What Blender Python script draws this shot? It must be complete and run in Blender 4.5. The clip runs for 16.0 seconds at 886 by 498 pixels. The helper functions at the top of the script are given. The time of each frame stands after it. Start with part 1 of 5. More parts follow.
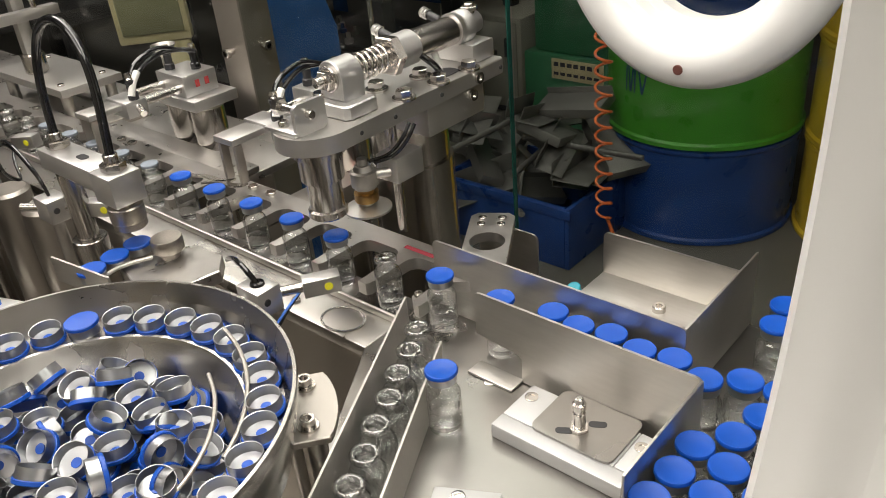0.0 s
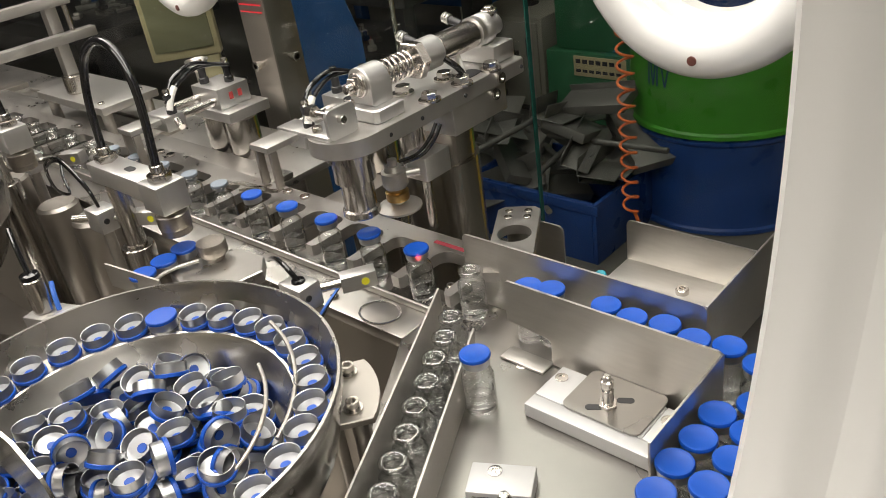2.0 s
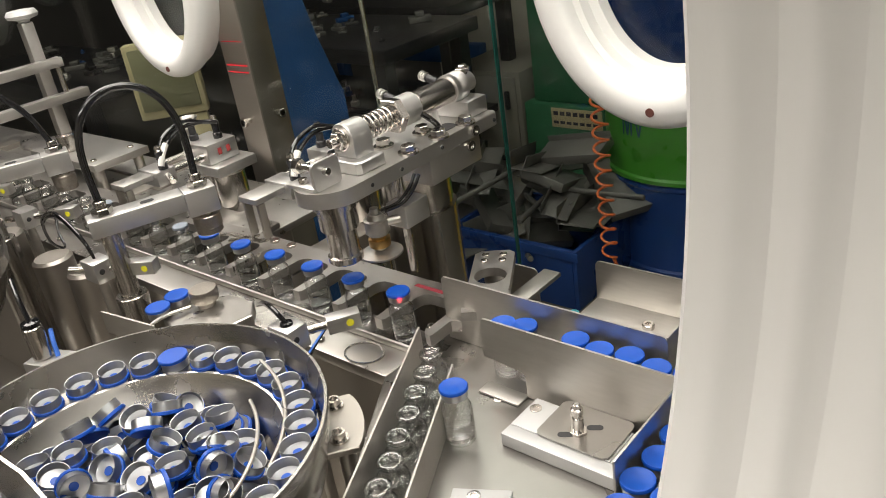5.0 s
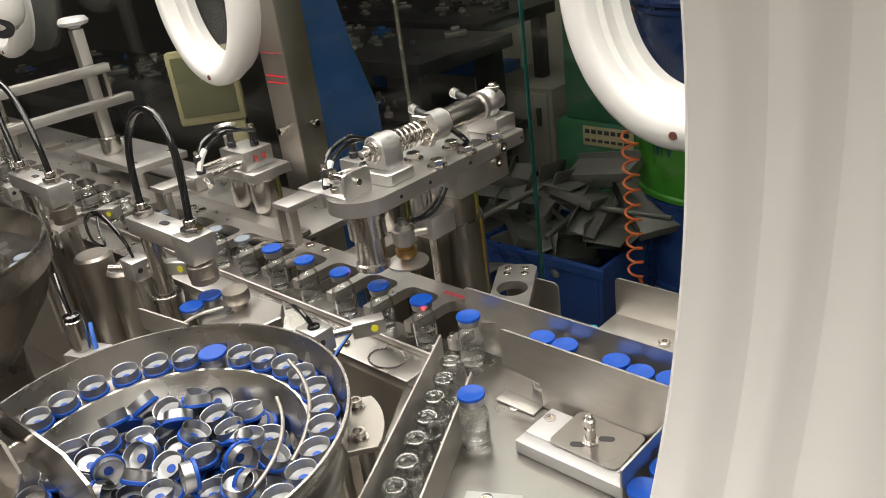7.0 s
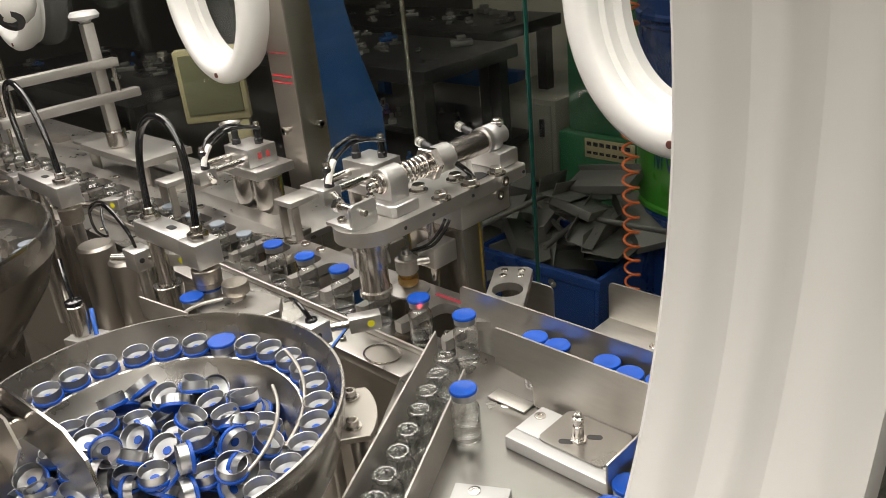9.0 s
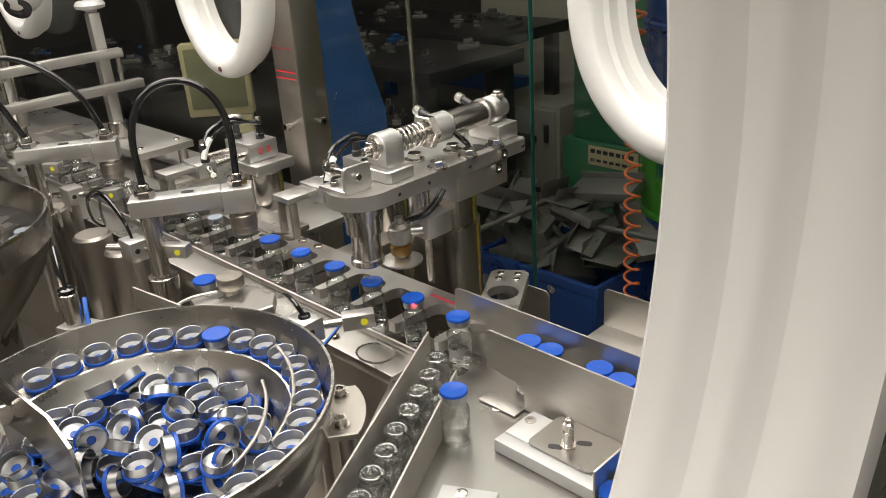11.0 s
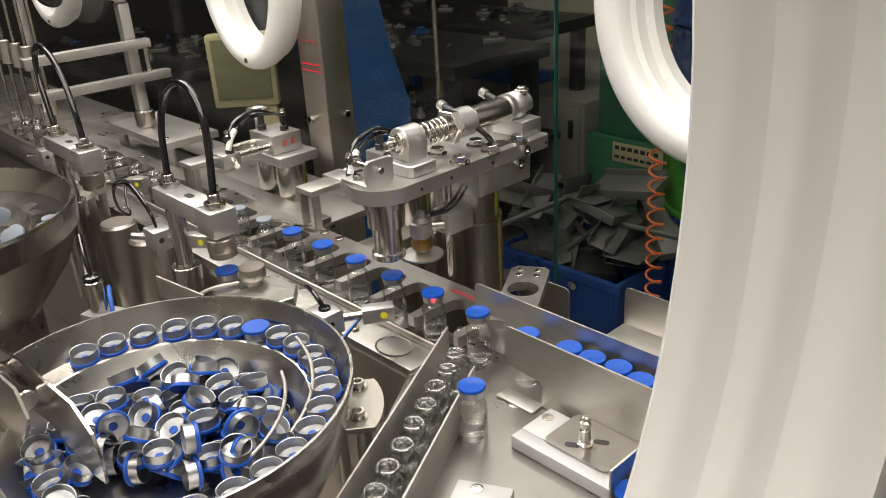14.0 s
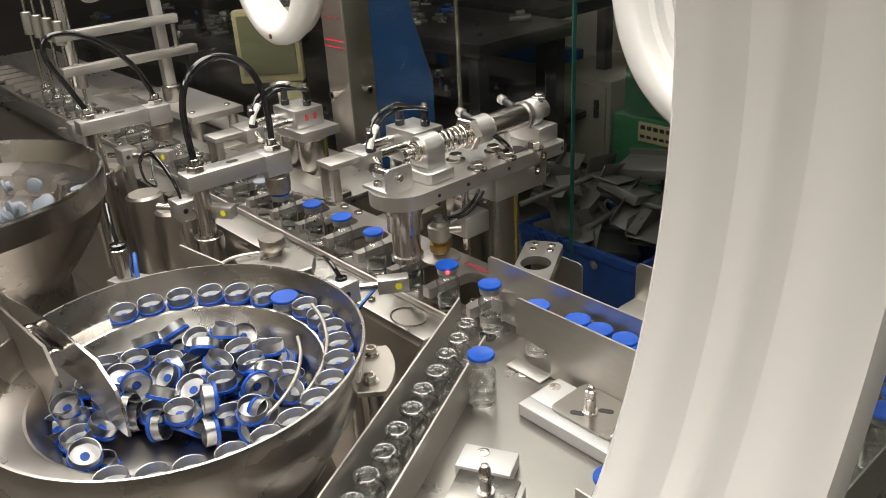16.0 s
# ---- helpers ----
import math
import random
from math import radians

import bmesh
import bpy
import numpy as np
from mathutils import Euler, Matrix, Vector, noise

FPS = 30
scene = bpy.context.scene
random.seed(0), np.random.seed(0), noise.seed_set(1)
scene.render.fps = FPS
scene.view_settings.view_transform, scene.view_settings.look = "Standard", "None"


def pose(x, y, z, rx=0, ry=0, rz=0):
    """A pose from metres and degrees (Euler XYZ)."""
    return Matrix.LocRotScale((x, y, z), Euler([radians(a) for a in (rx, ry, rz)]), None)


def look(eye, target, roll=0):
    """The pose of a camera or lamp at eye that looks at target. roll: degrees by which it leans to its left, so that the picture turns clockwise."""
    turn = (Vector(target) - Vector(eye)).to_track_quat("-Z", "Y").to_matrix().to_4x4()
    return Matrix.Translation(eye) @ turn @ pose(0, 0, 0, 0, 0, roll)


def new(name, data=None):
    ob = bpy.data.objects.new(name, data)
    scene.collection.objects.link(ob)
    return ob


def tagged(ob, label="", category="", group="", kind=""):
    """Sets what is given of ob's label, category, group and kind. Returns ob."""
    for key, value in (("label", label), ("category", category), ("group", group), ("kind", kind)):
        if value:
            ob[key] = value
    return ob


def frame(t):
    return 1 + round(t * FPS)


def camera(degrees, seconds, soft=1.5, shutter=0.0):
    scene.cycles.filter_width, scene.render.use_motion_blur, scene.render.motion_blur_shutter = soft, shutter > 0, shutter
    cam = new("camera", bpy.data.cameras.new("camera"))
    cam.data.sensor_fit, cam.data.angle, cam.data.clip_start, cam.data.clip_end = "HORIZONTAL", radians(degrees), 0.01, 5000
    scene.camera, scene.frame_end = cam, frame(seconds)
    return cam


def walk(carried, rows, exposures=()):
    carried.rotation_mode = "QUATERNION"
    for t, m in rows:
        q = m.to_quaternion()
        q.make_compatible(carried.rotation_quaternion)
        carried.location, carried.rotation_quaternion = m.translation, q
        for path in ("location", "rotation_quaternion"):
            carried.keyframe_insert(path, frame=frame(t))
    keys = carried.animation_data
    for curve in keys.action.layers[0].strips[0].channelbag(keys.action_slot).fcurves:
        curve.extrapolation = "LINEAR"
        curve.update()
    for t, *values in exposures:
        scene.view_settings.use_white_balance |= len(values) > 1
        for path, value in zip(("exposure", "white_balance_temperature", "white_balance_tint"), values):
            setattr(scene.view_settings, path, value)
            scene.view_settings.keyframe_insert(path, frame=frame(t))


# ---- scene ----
cam = camera(57.32, 16.0, soft=0.7)
# seconds, eye in metres, yaw, pitch, roll in degrees
PATH_ROWS = [
    (0.0, 0.1451, 0.0500, 1.2821, 40.50, -29.99, 4.72),
    (0.5, 0.1613, 0.0508, 1.2902, 37.12, -32.13, 7.40),
    (1.0, 0.1855, 0.0355, 1.3075, 37.80, -31.42, 8.26),
    (1.5, 0.1834, 0.0266, 1.3023, 40.53, -30.41, 8.70),
    (2.0, 0.1666, 0.0260, 1.2914, 41.24, -29.70, 7.65),
    (2.5, 0.1614, 0.0113, 1.2947, 40.31, -28.56, 7.20),
    (3.0, 0.1637, 0.0154, 1.2943, 38.81, -27.54, 7.47),
    (3.5, 0.1731, 0.0095, 1.2970, 38.30, -26.91, 7.81),
    (4.0, 0.1824, 0.0057, 1.2980, 38.48, -26.66, 8.13),
    (6.5, 0.2161, -0.0127, 1.3142, 42.34, -25.51, 7.20),
    (7.0, 0.2182, -0.0153, 1.3138, 42.57, -25.00, 7.03),
    (7.5, 0.2209, -0.0153, 1.3152, 42.69, -24.66, 6.88),
    (8.0, 0.2234, -0.0155, 1.3151, 42.82, -24.39, 6.56),
    (8.5, 0.2254, -0.0173, 1.3139, 43.05, -24.27, 6.01),
    (9.0, 0.2300, -0.0265, 1.3106, 43.33, -24.26, 5.25),
    (9.5, 0.2395, -0.0240, 1.3132, 43.55, -24.33, 4.43),
    (12.0, 0.2240, -0.0198, 1.3032, 44.52, -23.86, 3.18),
    (12.5, 0.2221, -0.0174, 1.3054, 44.77, -23.97, 2.97),
    (13.0, 0.2281, -0.0193, 1.3051, 45.17, -24.14, 2.96),
    (13.5, 0.2349, -0.0224, 1.3075, 45.64, -24.27, 3.01),
    (14.0, 0.2324, -0.0214, 1.3083, 46.05, -24.32, 3.13),
    (14.5, 0.2338, -0.0237, 1.3091, 46.32, -24.36, 3.20),
    (15.0, 0.2355, -0.0260, 1.3084, 46.56, -24.47, 3.30),
    (15.5, 0.2367, -0.0252, 1.3097, 47.05, -24.78, 3.27),
    (16.0, 0.2533, -0.0258, 1.3095, 48.05, -25.67, 3.16),
]
walk(cam, [(t, pose(x, y, z, 90 + pitch, roll, yaw)) for t, x, y, z, yaw, pitch, roll in PATH_ROWS])

# ---- world and light ----
world = bpy.data.worlds.new("world")
scene.world = world
world.use_nodes = True
bg = world.node_tree.nodes["Background"]
bg.inputs[0].default_value = (0.55, 0.62, 0.72, 1)
bg.inputs[1].default_value = 0.02


def area_lamp(name, eye, target, sx, sy, watts, colour):
    data = bpy.data.lights.new(name, "AREA")
    data.shape, data.size, data.size_y, data.energy, data.color = "RECTANGLE", sx, sy, watts, colour
    ob = new(name, data)
    ob.matrix_world = look(eye, target)
    return ob


WARM = (1.0, 0.935, 0.86)
area_lamp("canopy_light", (-0.62, 0.40, 1.955), (-0.62, 0.40, 0), 2.2, 0.50, 12.6, WARM)
area_lamp("canopy_light", (-0.25, -0.35, 2.055), (-0.25, 0.0, 0.9), 1.5, 0.30, 1.4, WARM)
# unseen hall lamps, added to brighten benches, guard, steel and the near port
area_lamp("hall_fill_light", (-1.5, 2.0, 2.92), (-1.5, 2.0, 0), 2.4, 0.3, 3.6, (1.0, 0.96, 0.9))
area_lamp("hall_fill_light", (0.9, -0.9, 2.92), (0.6, -0.5, 0), 1.6, 0.5, 31, WARM)
area_lamp("hall_fill_light", (-1.35, 1.25, 2.60), (-1.35, 1.25, 0), 1.4, 0.2, 2.6, (1.0, 0.96, 0.9))
area_lamp("hall_fill_light", (-0.9, -1.9, 2.92), (-0.9, -1.9, 0), 2.6, 0.5, 28, WARM)
scene.view_settings.exposure = 0.0


def red_sensor_beam(eye, target, watts):
    data = bpy.data.lights.new("sensor_beam", "SPOT")
    data.energy, data.color, data.spot_size, data.spot_blend, data.shadow_soft_size = watts, (1.0, 0.03, 0.05), radians(13), 0.5, 0.001
    ob = new("sensor_beam", data)
    ob.matrix_world = look(eye, target)


# the two red light sensors of the line
red_sensor_beam((-0.262, 0.418, 0.951), (-0.289, 0.440, 0.944), 0.9)
red_sensor_beam((-0.385, 0.458, 0.955), (-0.409, 0.440, 0.945), 0.8)


# ---- materials ----
def material(name, colour, rough=0.5, metal=0.0, grain=0.08, scale=60.0, bump=0.0, coat=0.0, wear=0.0, stretch=(1, 1, 1), spec=0.5, vary=0.0, rvar=0.2):
    m = bpy.data.materials.new(name)
    m.use_nodes = True
    nt = m.node_tree
    b = nt.nodes["Principled BSDF"]
    b.inputs["Roughness"].default_value = rough
    b.inputs["Metallic"].default_value = metal
    b.inputs["Coat Weight"].default_value = coat
    b.inputs["Specular IOR Level"].default_value = spec
    co = nt.nodes.new("ShaderNodeTexCoord")
    mp = nt.nodes.new("ShaderNodeMapping")
    mp.inputs["Scale"].default_value = stretch
    nt.links.new(co.outputs["Object"], mp.inputs["Vector"])
    n1 = nt.nodes.new("ShaderNodeTexNoise")
    n1.inputs["Scale"].default_value, n1.inputs["Detail"].default_value = scale, 5
    n2 = nt.nodes.new("ShaderNodeTexNoise")
    n2.inputs["Scale"].default_value, n2.inputs["Detail"].default_value = scale * 0.13, 3
    for n in (n1, n2):
        nt.links.new(mp.outputs["Vector"], n.inputs["Vector"])
    add = nt.nodes.new("ShaderNodeMath")
    add.operation = "ADD"
    nt.links.new(n1.outputs["Fac"], add.inputs[0])
    nt.links.new(n2.outputs["Fac"], add.inputs[1])
    fac = add.outputs[0]
    if vary:
        info = nt.nodes.new("ShaderNodeObjectInfo")
        mad = nt.nodes.new("ShaderNodeMath")
        mad.operation = "MULTIPLY_ADD"
        nt.links.new(info.outputs["Random"], mad.inputs[0])
        mad.inputs[1].default_value = vary
        nt.links.new(fac, mad.inputs[2])
        fac = mad.outputs[0]
    ramp = nt.nodes.new("ShaderNodeValToRGB")
    ramp.color_ramp.elements[0].position, ramp.color_ramp.elements[1].position = 0.35, 0.75
    half = nt.nodes.new("ShaderNodeMath")
    half.operation = "MULTIPLY"
    half.inputs[1].default_value = 0.5
    nt.links.new(fac, half.inputs[0])
    nt.links.new(half.outputs[0], ramp.inputs[0])
    ramp.color_ramp.elements[0].color = tuple(c * (1 - grain) for c in colour) + (1,)
    ramp.color_ramp.elements[1].color = tuple(min(1, c * (1 + grain)) for c in colour) + (1,)
    nt.links.new(ramp.outputs[0], b.inputs["Base Color"])
    rr = nt.nodes.new("ShaderNodeMapRange")
    rr.inputs[1].default_value, rr.inputs[2].default_value = 0.3, 0.7
    rr.inputs[3].default_value, rr.inputs[4].default_value = max(0.02, rough * (1 - rvar - wear)), min(1, rough * (1 + rvar + wear))
    nt.links.new(half.outputs[0], rr.inputs[0])
    nt.links.new(rr.outputs[0], b.inputs["Roughness"])
    if bump:
        bp = nt.nodes.new("ShaderNodeBump")
        bp.inputs["Strength"].default_value, bp.inputs["Distance"].default_value = bump, 0.0006
        nt.links.new(n1.outputs["Fac"], bp.inputs["Height"])
        nt.links.new(bp.outputs[0], b.inputs["Normal"])
    return m


STEEL = material("brushed_steel", (0.56, 0.54, 0.505), 0.42, 1, 0.08, 60, 0.03, rvar=0.16, stretch=(1, 5, 5))
STEEL_SMOOTH = material("polished_steel", (0.64, 0.61, 0.575), 0.20, 1, 0.02, 12, 0.0, rvar=0.06)
STEEL_PLATE = material("worn_steel_plate", (0.34, 0.325, 0.305), 0.30, 1, 0.10, 22, 0.0, rvar=0.3)
BOWL_STEEL = material("satin_bowl_steel", (0.44, 0.42, 0.395), 0.27, 1, 0.12, 26, 0.02, rvar=0.35, wear=0.1)
STEEL_SKIRT = material("smeared_steel_sheet", (0.46, 0.43, 0.39), 0.42, 1, 0.12, 7, 0.0, rvar=0.15, stretch=(1, 1, 0.3))
ALU = material("blasted_aluminium", (0.56, 0.545, 0.52), 0.40, 0.92, 0.04, 300, 0.04)
ALU_PALE = material("pale_anodised_aluminium", (0.66, 0.65, 0.635), 0.38, 0.95, 0.04, 300, 0.04)
PLATE_GREY = material("dull_machined_plate", (0.50, 0.48, 0.455), 0.36, 0.95, 0.08, 120, 0.05, wear=0.2)
CAP_ALU = material("cap_aluminium", (0.43, 0.435, 0.445), 0.36, 1.0, 0.06, 200, 0.03, vary=0.2)
CAP_BLUE = material("cap_blue_plastic", (0.003, 0.066, 0.40), 0.36, 0, 0.08, 100, 0.02, vary=0.3)
WHITE_PLASTIC = material("white_port_plastic", (0.765, 0.76, 0.735), 0.42, 0, 0.03, 6, 0.0, wear=0.1, stretch=(1, 1, 0.4))
WHITE_BLOCK = material("white_nylon", (0.50, 0.50, 0.495), 0.45, 0.3, 0.03, 90)
BLACK = material("black_rubber", (0.010, 0.010, 0.011), 0.12, 0, 0.2, 120, coat=0.4)
DARK = material("dark_plastic", (0.03, 0.03, 0.032), 0.45, 0, 0.2, 120)
BRASS = material("brass", (0.46, 0.29, 0.11), 0.32, 1, 0.15, 200, 0.1)
KNURL = material("knurled_steel", (0.48, 0.44, 0.39), 0.36, 1, 0.15, 500, 0.3)
STOPPER = material("grey_rubber", (0.20, 0.23, 0.27), 0.6, 0, 0.08, 120)
YELLOW_TAG = material("yellow_sticker", (0.80, 0.75, 0.03), 0.45, 0, 0.05, 100)
INK = material("dark_ink", (0.02, 0.02, 0.03), 0.6, 0, 0.1, 100)
RED_INK = material("red_ink", (0.40, 0.05, 0.05), 0.6, 0, 0.2, 200)
CABLE_WHITE = material("white_hose", (0.75, 0.74, 0.70), 0.4, 0, 0.04, 100)
CABLE_BLUE = material("blue_cable", (0.05, 0.16, 0.60), 0.4, 0, 0.06, 100)
ORANGE = material("orange_hose", (0.75, 0.17, 0.05), 0.35, 0, 0.08, 60)
DRUM_BLUE = material("drum_blue_paint", (0.012, 0.045, 0.19), 0.32, 0, 0.22, 14, 0.04, wear=0.3)
DRUM_GREEN = material("drum_green_paint", (0.055, 0.26, 0.025), 0.35, 0, 0.20, 14, 0.04, wear=0.3)
DRUM_YELLOW = material("drum_yellow_paint", (0.60, 0.40, 0.03), 0.40, 0, 0.18, 12, 0.04, wear=0.3)
GREEN_MACHINE = material("machine_green_paint", (0.04, 0.17, 0.08), 0.5, 0, 0.25, 20)
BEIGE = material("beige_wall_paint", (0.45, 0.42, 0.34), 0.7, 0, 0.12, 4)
# the hall's dimness on the north and west walls is put into this colour
SHADED_WALL = material("shaded_hall_colour", (0.10, 0.092, 0.088), 0.7, 0, 0.3, 3)
CABINET = material("dull_cabinet_paint", (0.25, 0.235, 0.195), 0.6, 0, 0.15, 6)
CREAM = material("cream_enamel", (0.52, 0.44, 0.26), 0.5, 0, 0.1, 12)
KHAKI = material("khaki_screen", (0.20, 0.19, 0.11), 0.45, 0, 0.1, 12)
BLUE_SHEET = material("blue_painted_sheet", (0.010, 0.060, 0.19), 0.5, 0, 0.3, 10, 0.05)
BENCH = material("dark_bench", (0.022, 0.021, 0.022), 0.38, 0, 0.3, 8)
RUST = material("red_oxide_steel", (0.12, 0.04, 0.03), 0.6, 0, 0.3, 12)
FLOOR = material("grey_epoxy_floor", (0.13, 0.12, 0.105), 0.5, 0, 0.2, 6, 0.02)
CEILING = material("ceiling_paint", (0.30, 0.29, 0.28), 0.8, 0, 0.06, 4)


def glass(name, tint, rough=0.0, ior=1.45):
    m = bpy.data.materials.new(name)
    m.use_nodes = True
    b = m.node_tree.nodes["Principled BSDF"]
    b.inputs["Base Color"].default_value = (*tint, 1)
    b.inputs["Roughness"].default_value = rough
    b.inputs["IOR"].default_value = ior
    b.inputs["Transmission Weight"].default_value = 1
    return m


def thin_glass(name, tint, gloss, rough=0.01, rim=5.0):
    m = bpy.data.materials.new(name)
    m.use_nodes = True
    nt = m.node_tree
    nt.nodes.remove(nt.nodes["Principled BSDF"])
    tr = nt.nodes.new("ShaderNodeBsdfTransparent")
    tr.inputs[0].default_value = (*tint, 1)
    gl = nt.nodes.new("ShaderNodeBsdfGlossy")
    gl.inputs["Roughness"].default_value = rough
    r0 = ((gloss - 1) / (gloss + 1)) ** 2
    fr = nt.nodes.new("ShaderNodeLayerWeight")
    fr.inputs["Blend"].default_value = 0.5
    power = nt.nodes.new("ShaderNodeMath")
    power.operation = "POWER"
    power.inputs[1].default_value = rim
    nt.links.new(fr.outputs["Facing"], power.inputs[0])
    rise = nt.nodes.new("ShaderNodeMath")
    rise.operation = "MULTIPLY_ADD"
    rise.inputs[1].default_value, rise.inputs[2].default_value = 1 - r0, r0
    nt.links.new(power.outputs[0], rise.inputs[0])
    mix = nt.nodes.new("ShaderNodeMixShader")
    nt.links.new(rise.outputs[0], mix.inputs[0])
    nt.links.new(tr.outputs[0], mix.inputs[1])
    nt.links.new(gl.outputs[0], mix.inputs[2])
    nt.links.new(mix.outputs[0], nt.nodes["Material Output"].inputs[0])
    return m


VIAL_GLASS = thin_glass("vial_glass", (0.98, 0.985, 0.982), 2.0, 0.03, 1.6)
LIQUID = glass("clear_liquid", (0.99, 0.995, 0.995), 0.0, 1.10)
PANE = thin_glass("window_glass", (0.90, 0.93, 0.91), 1.35)
GLASS_EDGE = material("green_glass_edge", (0.012, 0.07, 0.055), 0.15, 0, 0.1, 40)


def glow(name, colour, strength):
    m = bpy.data.materials.new(name)
    m.use_nodes = True
    nt = m.node_tree
    nt.nodes.remove(nt.nodes["Principled BSDF"])
    e = nt.nodes.new("ShaderNodeEmission")
    e.inputs[0].default_value, e.inputs[1].default_value = (*colour, 1), strength
    nt.links.new(e.outputs[0], nt.nodes["Material Output"].inputs[0])
    return m


LAMP_GLOW = glow("lamp_diffuser_glow", WARM, 4.0)
# emissive reds that stand in for sensor light falling on post and comb
RED_SOFT = glow("soft_painted_red_light", (0.9, 0.16, 0.18), 0.34)
RED_GLOW = glow("painted_red_light", (1.0, 0.07, 0.08), 0.55)


# ---- mesh tools ----
def box(bm, x0, x1, y0, y1, z0, z1, bevel=0.0, m=None):
    g = bmesh.ops.create_cube(bm, size=1)["verts"]
    for v in g:
        v.co = Vector((x0 + (v.co.x + 0.5) * (x1 - x0), y0 + (v.co.y + 0.5) * (y1 - y0), z0 + (v.co.z + 0.5) * (z1 - z0)))
    es = {e for v in g for e in v.link_edges}
    if bevel:
        r = bmesh.ops.bevel(bm, geom=list(es), offset=bevel, segments=2, affect="EDGES", profile=0.5)
        g = list({v for f in r["faces"] for v in f.verts} | {v for v in g if v.is_valid})
    if m is not None:
        bmesh.ops.transform(bm, matrix=m, verts=[v for v in g if v.is_valid])
    return bm


def lathe(bm, profile, seg=32, m=None):
    """Turns (radius, height) pairs round z; a radius of 0 closes the end."""
    m = m or Matrix()
    rings = []
    for r, z in profile:
        if r < 1e-6:
            rings.append([bm.verts.new(m @ Vector((0, 0, z)))])
        else:
            rings.append([bm.verts.new(m @ Vector((r * math.cos(2 * math.pi * i / seg), r * math.sin(2 * math.pi * i / seg), z))) for i in range(seg)])
    for a, b in zip(rings, rings[1:]):
        for i in range(seg):
            j = (i + 1) % seg
            if len(a) == 1 and len(b) > 1:
                bm.faces.new((a[0], b[j], b[i]))
            elif len(b) == 1 and len(a) > 1:
                bm.faces.new((a[i], a[j], b[0]))
            elif len(a) > 1:
                bm.faces.new((a[i], a[j], b[j], b[i]))
    return bm


def axis_to(p0, p1):
    d = Vector(p1) - Vector(p0)
    return Matrix.Translation(p0) @ d.to_track_quat("Z", "Y").to_matrix().to_4x4(), d.length


def rod(bm, p0, p1, r, seg=20, chamfer=None):
    m, n = axis_to(p0, p1)
    c = min(r * 0.15, n * 0.2) if chamfer is None else chamfer
    return lathe(bm, [(0, 0), (r - c, 0), (r, c), (r, n - c), (r - c, n), (0, n)], seg, m)


def pipe(bm, points, r, seg=10, steps=8):
    """A round hose along a smooth line through the points."""
    pts = [Vector(p) for p in points]
    line = []
    for i in range(len(pts) - 1):
        p0, p1, p2, p3 = pts[max(i - 1, 0)], pts[i], pts[i + 1], pts[min(i + 2, len(pts) - 1)]
        for k in range(steps):
            t = k / steps
            line.append(0.5 * ((2 * p1) + (p2 - p0) * t + (2 * p0 - 5 * p1 + 4 * p2 - p3) * t * t + (3 * p1 - p0 - 3 * p2 + p3) * t ** 3))
    line.append(pts[-1])
    up, last = Vector((0.31, 0.17, 0.93)), None
    for i, p in enumerate(line):
        d = (line[min(i + 1, len(line) - 1)] - line[max(i - 1, 0)]).normalized()
        a = d.cross(up).normalized()
        up = a.cross(d)
        ring = [bm.verts.new(p + r * (math.cos(2 * math.pi * k / seg) * a + math.sin(2 * math.pi * k / seg) * up)) for k in range(seg)]
        if last:
            for k in range(seg):
                bm.faces.new((last[k], last[(k + 1) % seg], ring[(k + 1) % seg], ring[k]))
        else:
            bm.faces.new(ring[::-1])
        last = ring
    bm.faces.new(last)
    return bm


def prism(bm, outline, z0, z1, m=None, bevel=0.0):
    """A flat plate with the given outline, from z0 to z1."""
    m = m or Matrix()
    lo = [bm.verts.new(m @ Vector((x, y, z0))) for x, y in outline]
    hi = [bm.verts.new(m @ Vector((x, y, z1))) for x, y in outline]
    n = len(outline)
    caps = [bm.faces.new(lo[::-1]), bm.faces.new(hi)]
    for i in range(n):
        bm.faces.new((lo[i], lo[(i + 1) % n], hi[(i + 1) % n], hi[i]))
    if bevel:
        es = {e for f in caps for e in f.edges}
        bmesh.ops.bevel(bm, geom=list(es), offset=bevel, segments=1, affect="EDGES")
    return bm


def arc(cx, cy, r, a0, a1, n):
    return [(cx + r * math.cos(radians(a0 + (a1 - a0) * i / n)), cy + r * math.sin(radians(a0 + (a1 - a0) * i / n))) for i in range(n + 1)]


def rounded(x0, x1, y0, y1, r, n=5):
    return arc(x1 - r, y1 - r, r, 0, 90, n) + arc(x0 + r, y1 - r, r, 90, 180, n) + arc(x0 + r, y0 + r, r, 180, 270, n) + arc(x1 - r, y0 + r, r, 270, 360, n)


def plate_hole(bm, outer, inner, z0, z1, m=None):
    """A plate between two outlines of equally many points."""
    m = m or Matrix()
    rows = [[bm.verts.new(m @ Vector((x, y, z))) for x, y in o] for o, z in ((outer, z0), (outer, z1), (inner, z1), (inner, z0))]
    n = len(outer)
    for k in range(4):
        a, b = rows[k], rows[(k + 1) % 4]
        for i in range(n):
            j = (i + 1) % n
            bm.faces.new((a[i], a[j], b[j], b[i]))
    return bm


def hexagon(bm, p0, p1, r, hole=0.0):
    m, n = axis_to(p0, p1)
    c = r * 0.06
    lathe(bm, [(0, 0), (r - c, 0), (r, c), (r, n - c), (r - c, n), (0, n)], 6, m)
    return bm


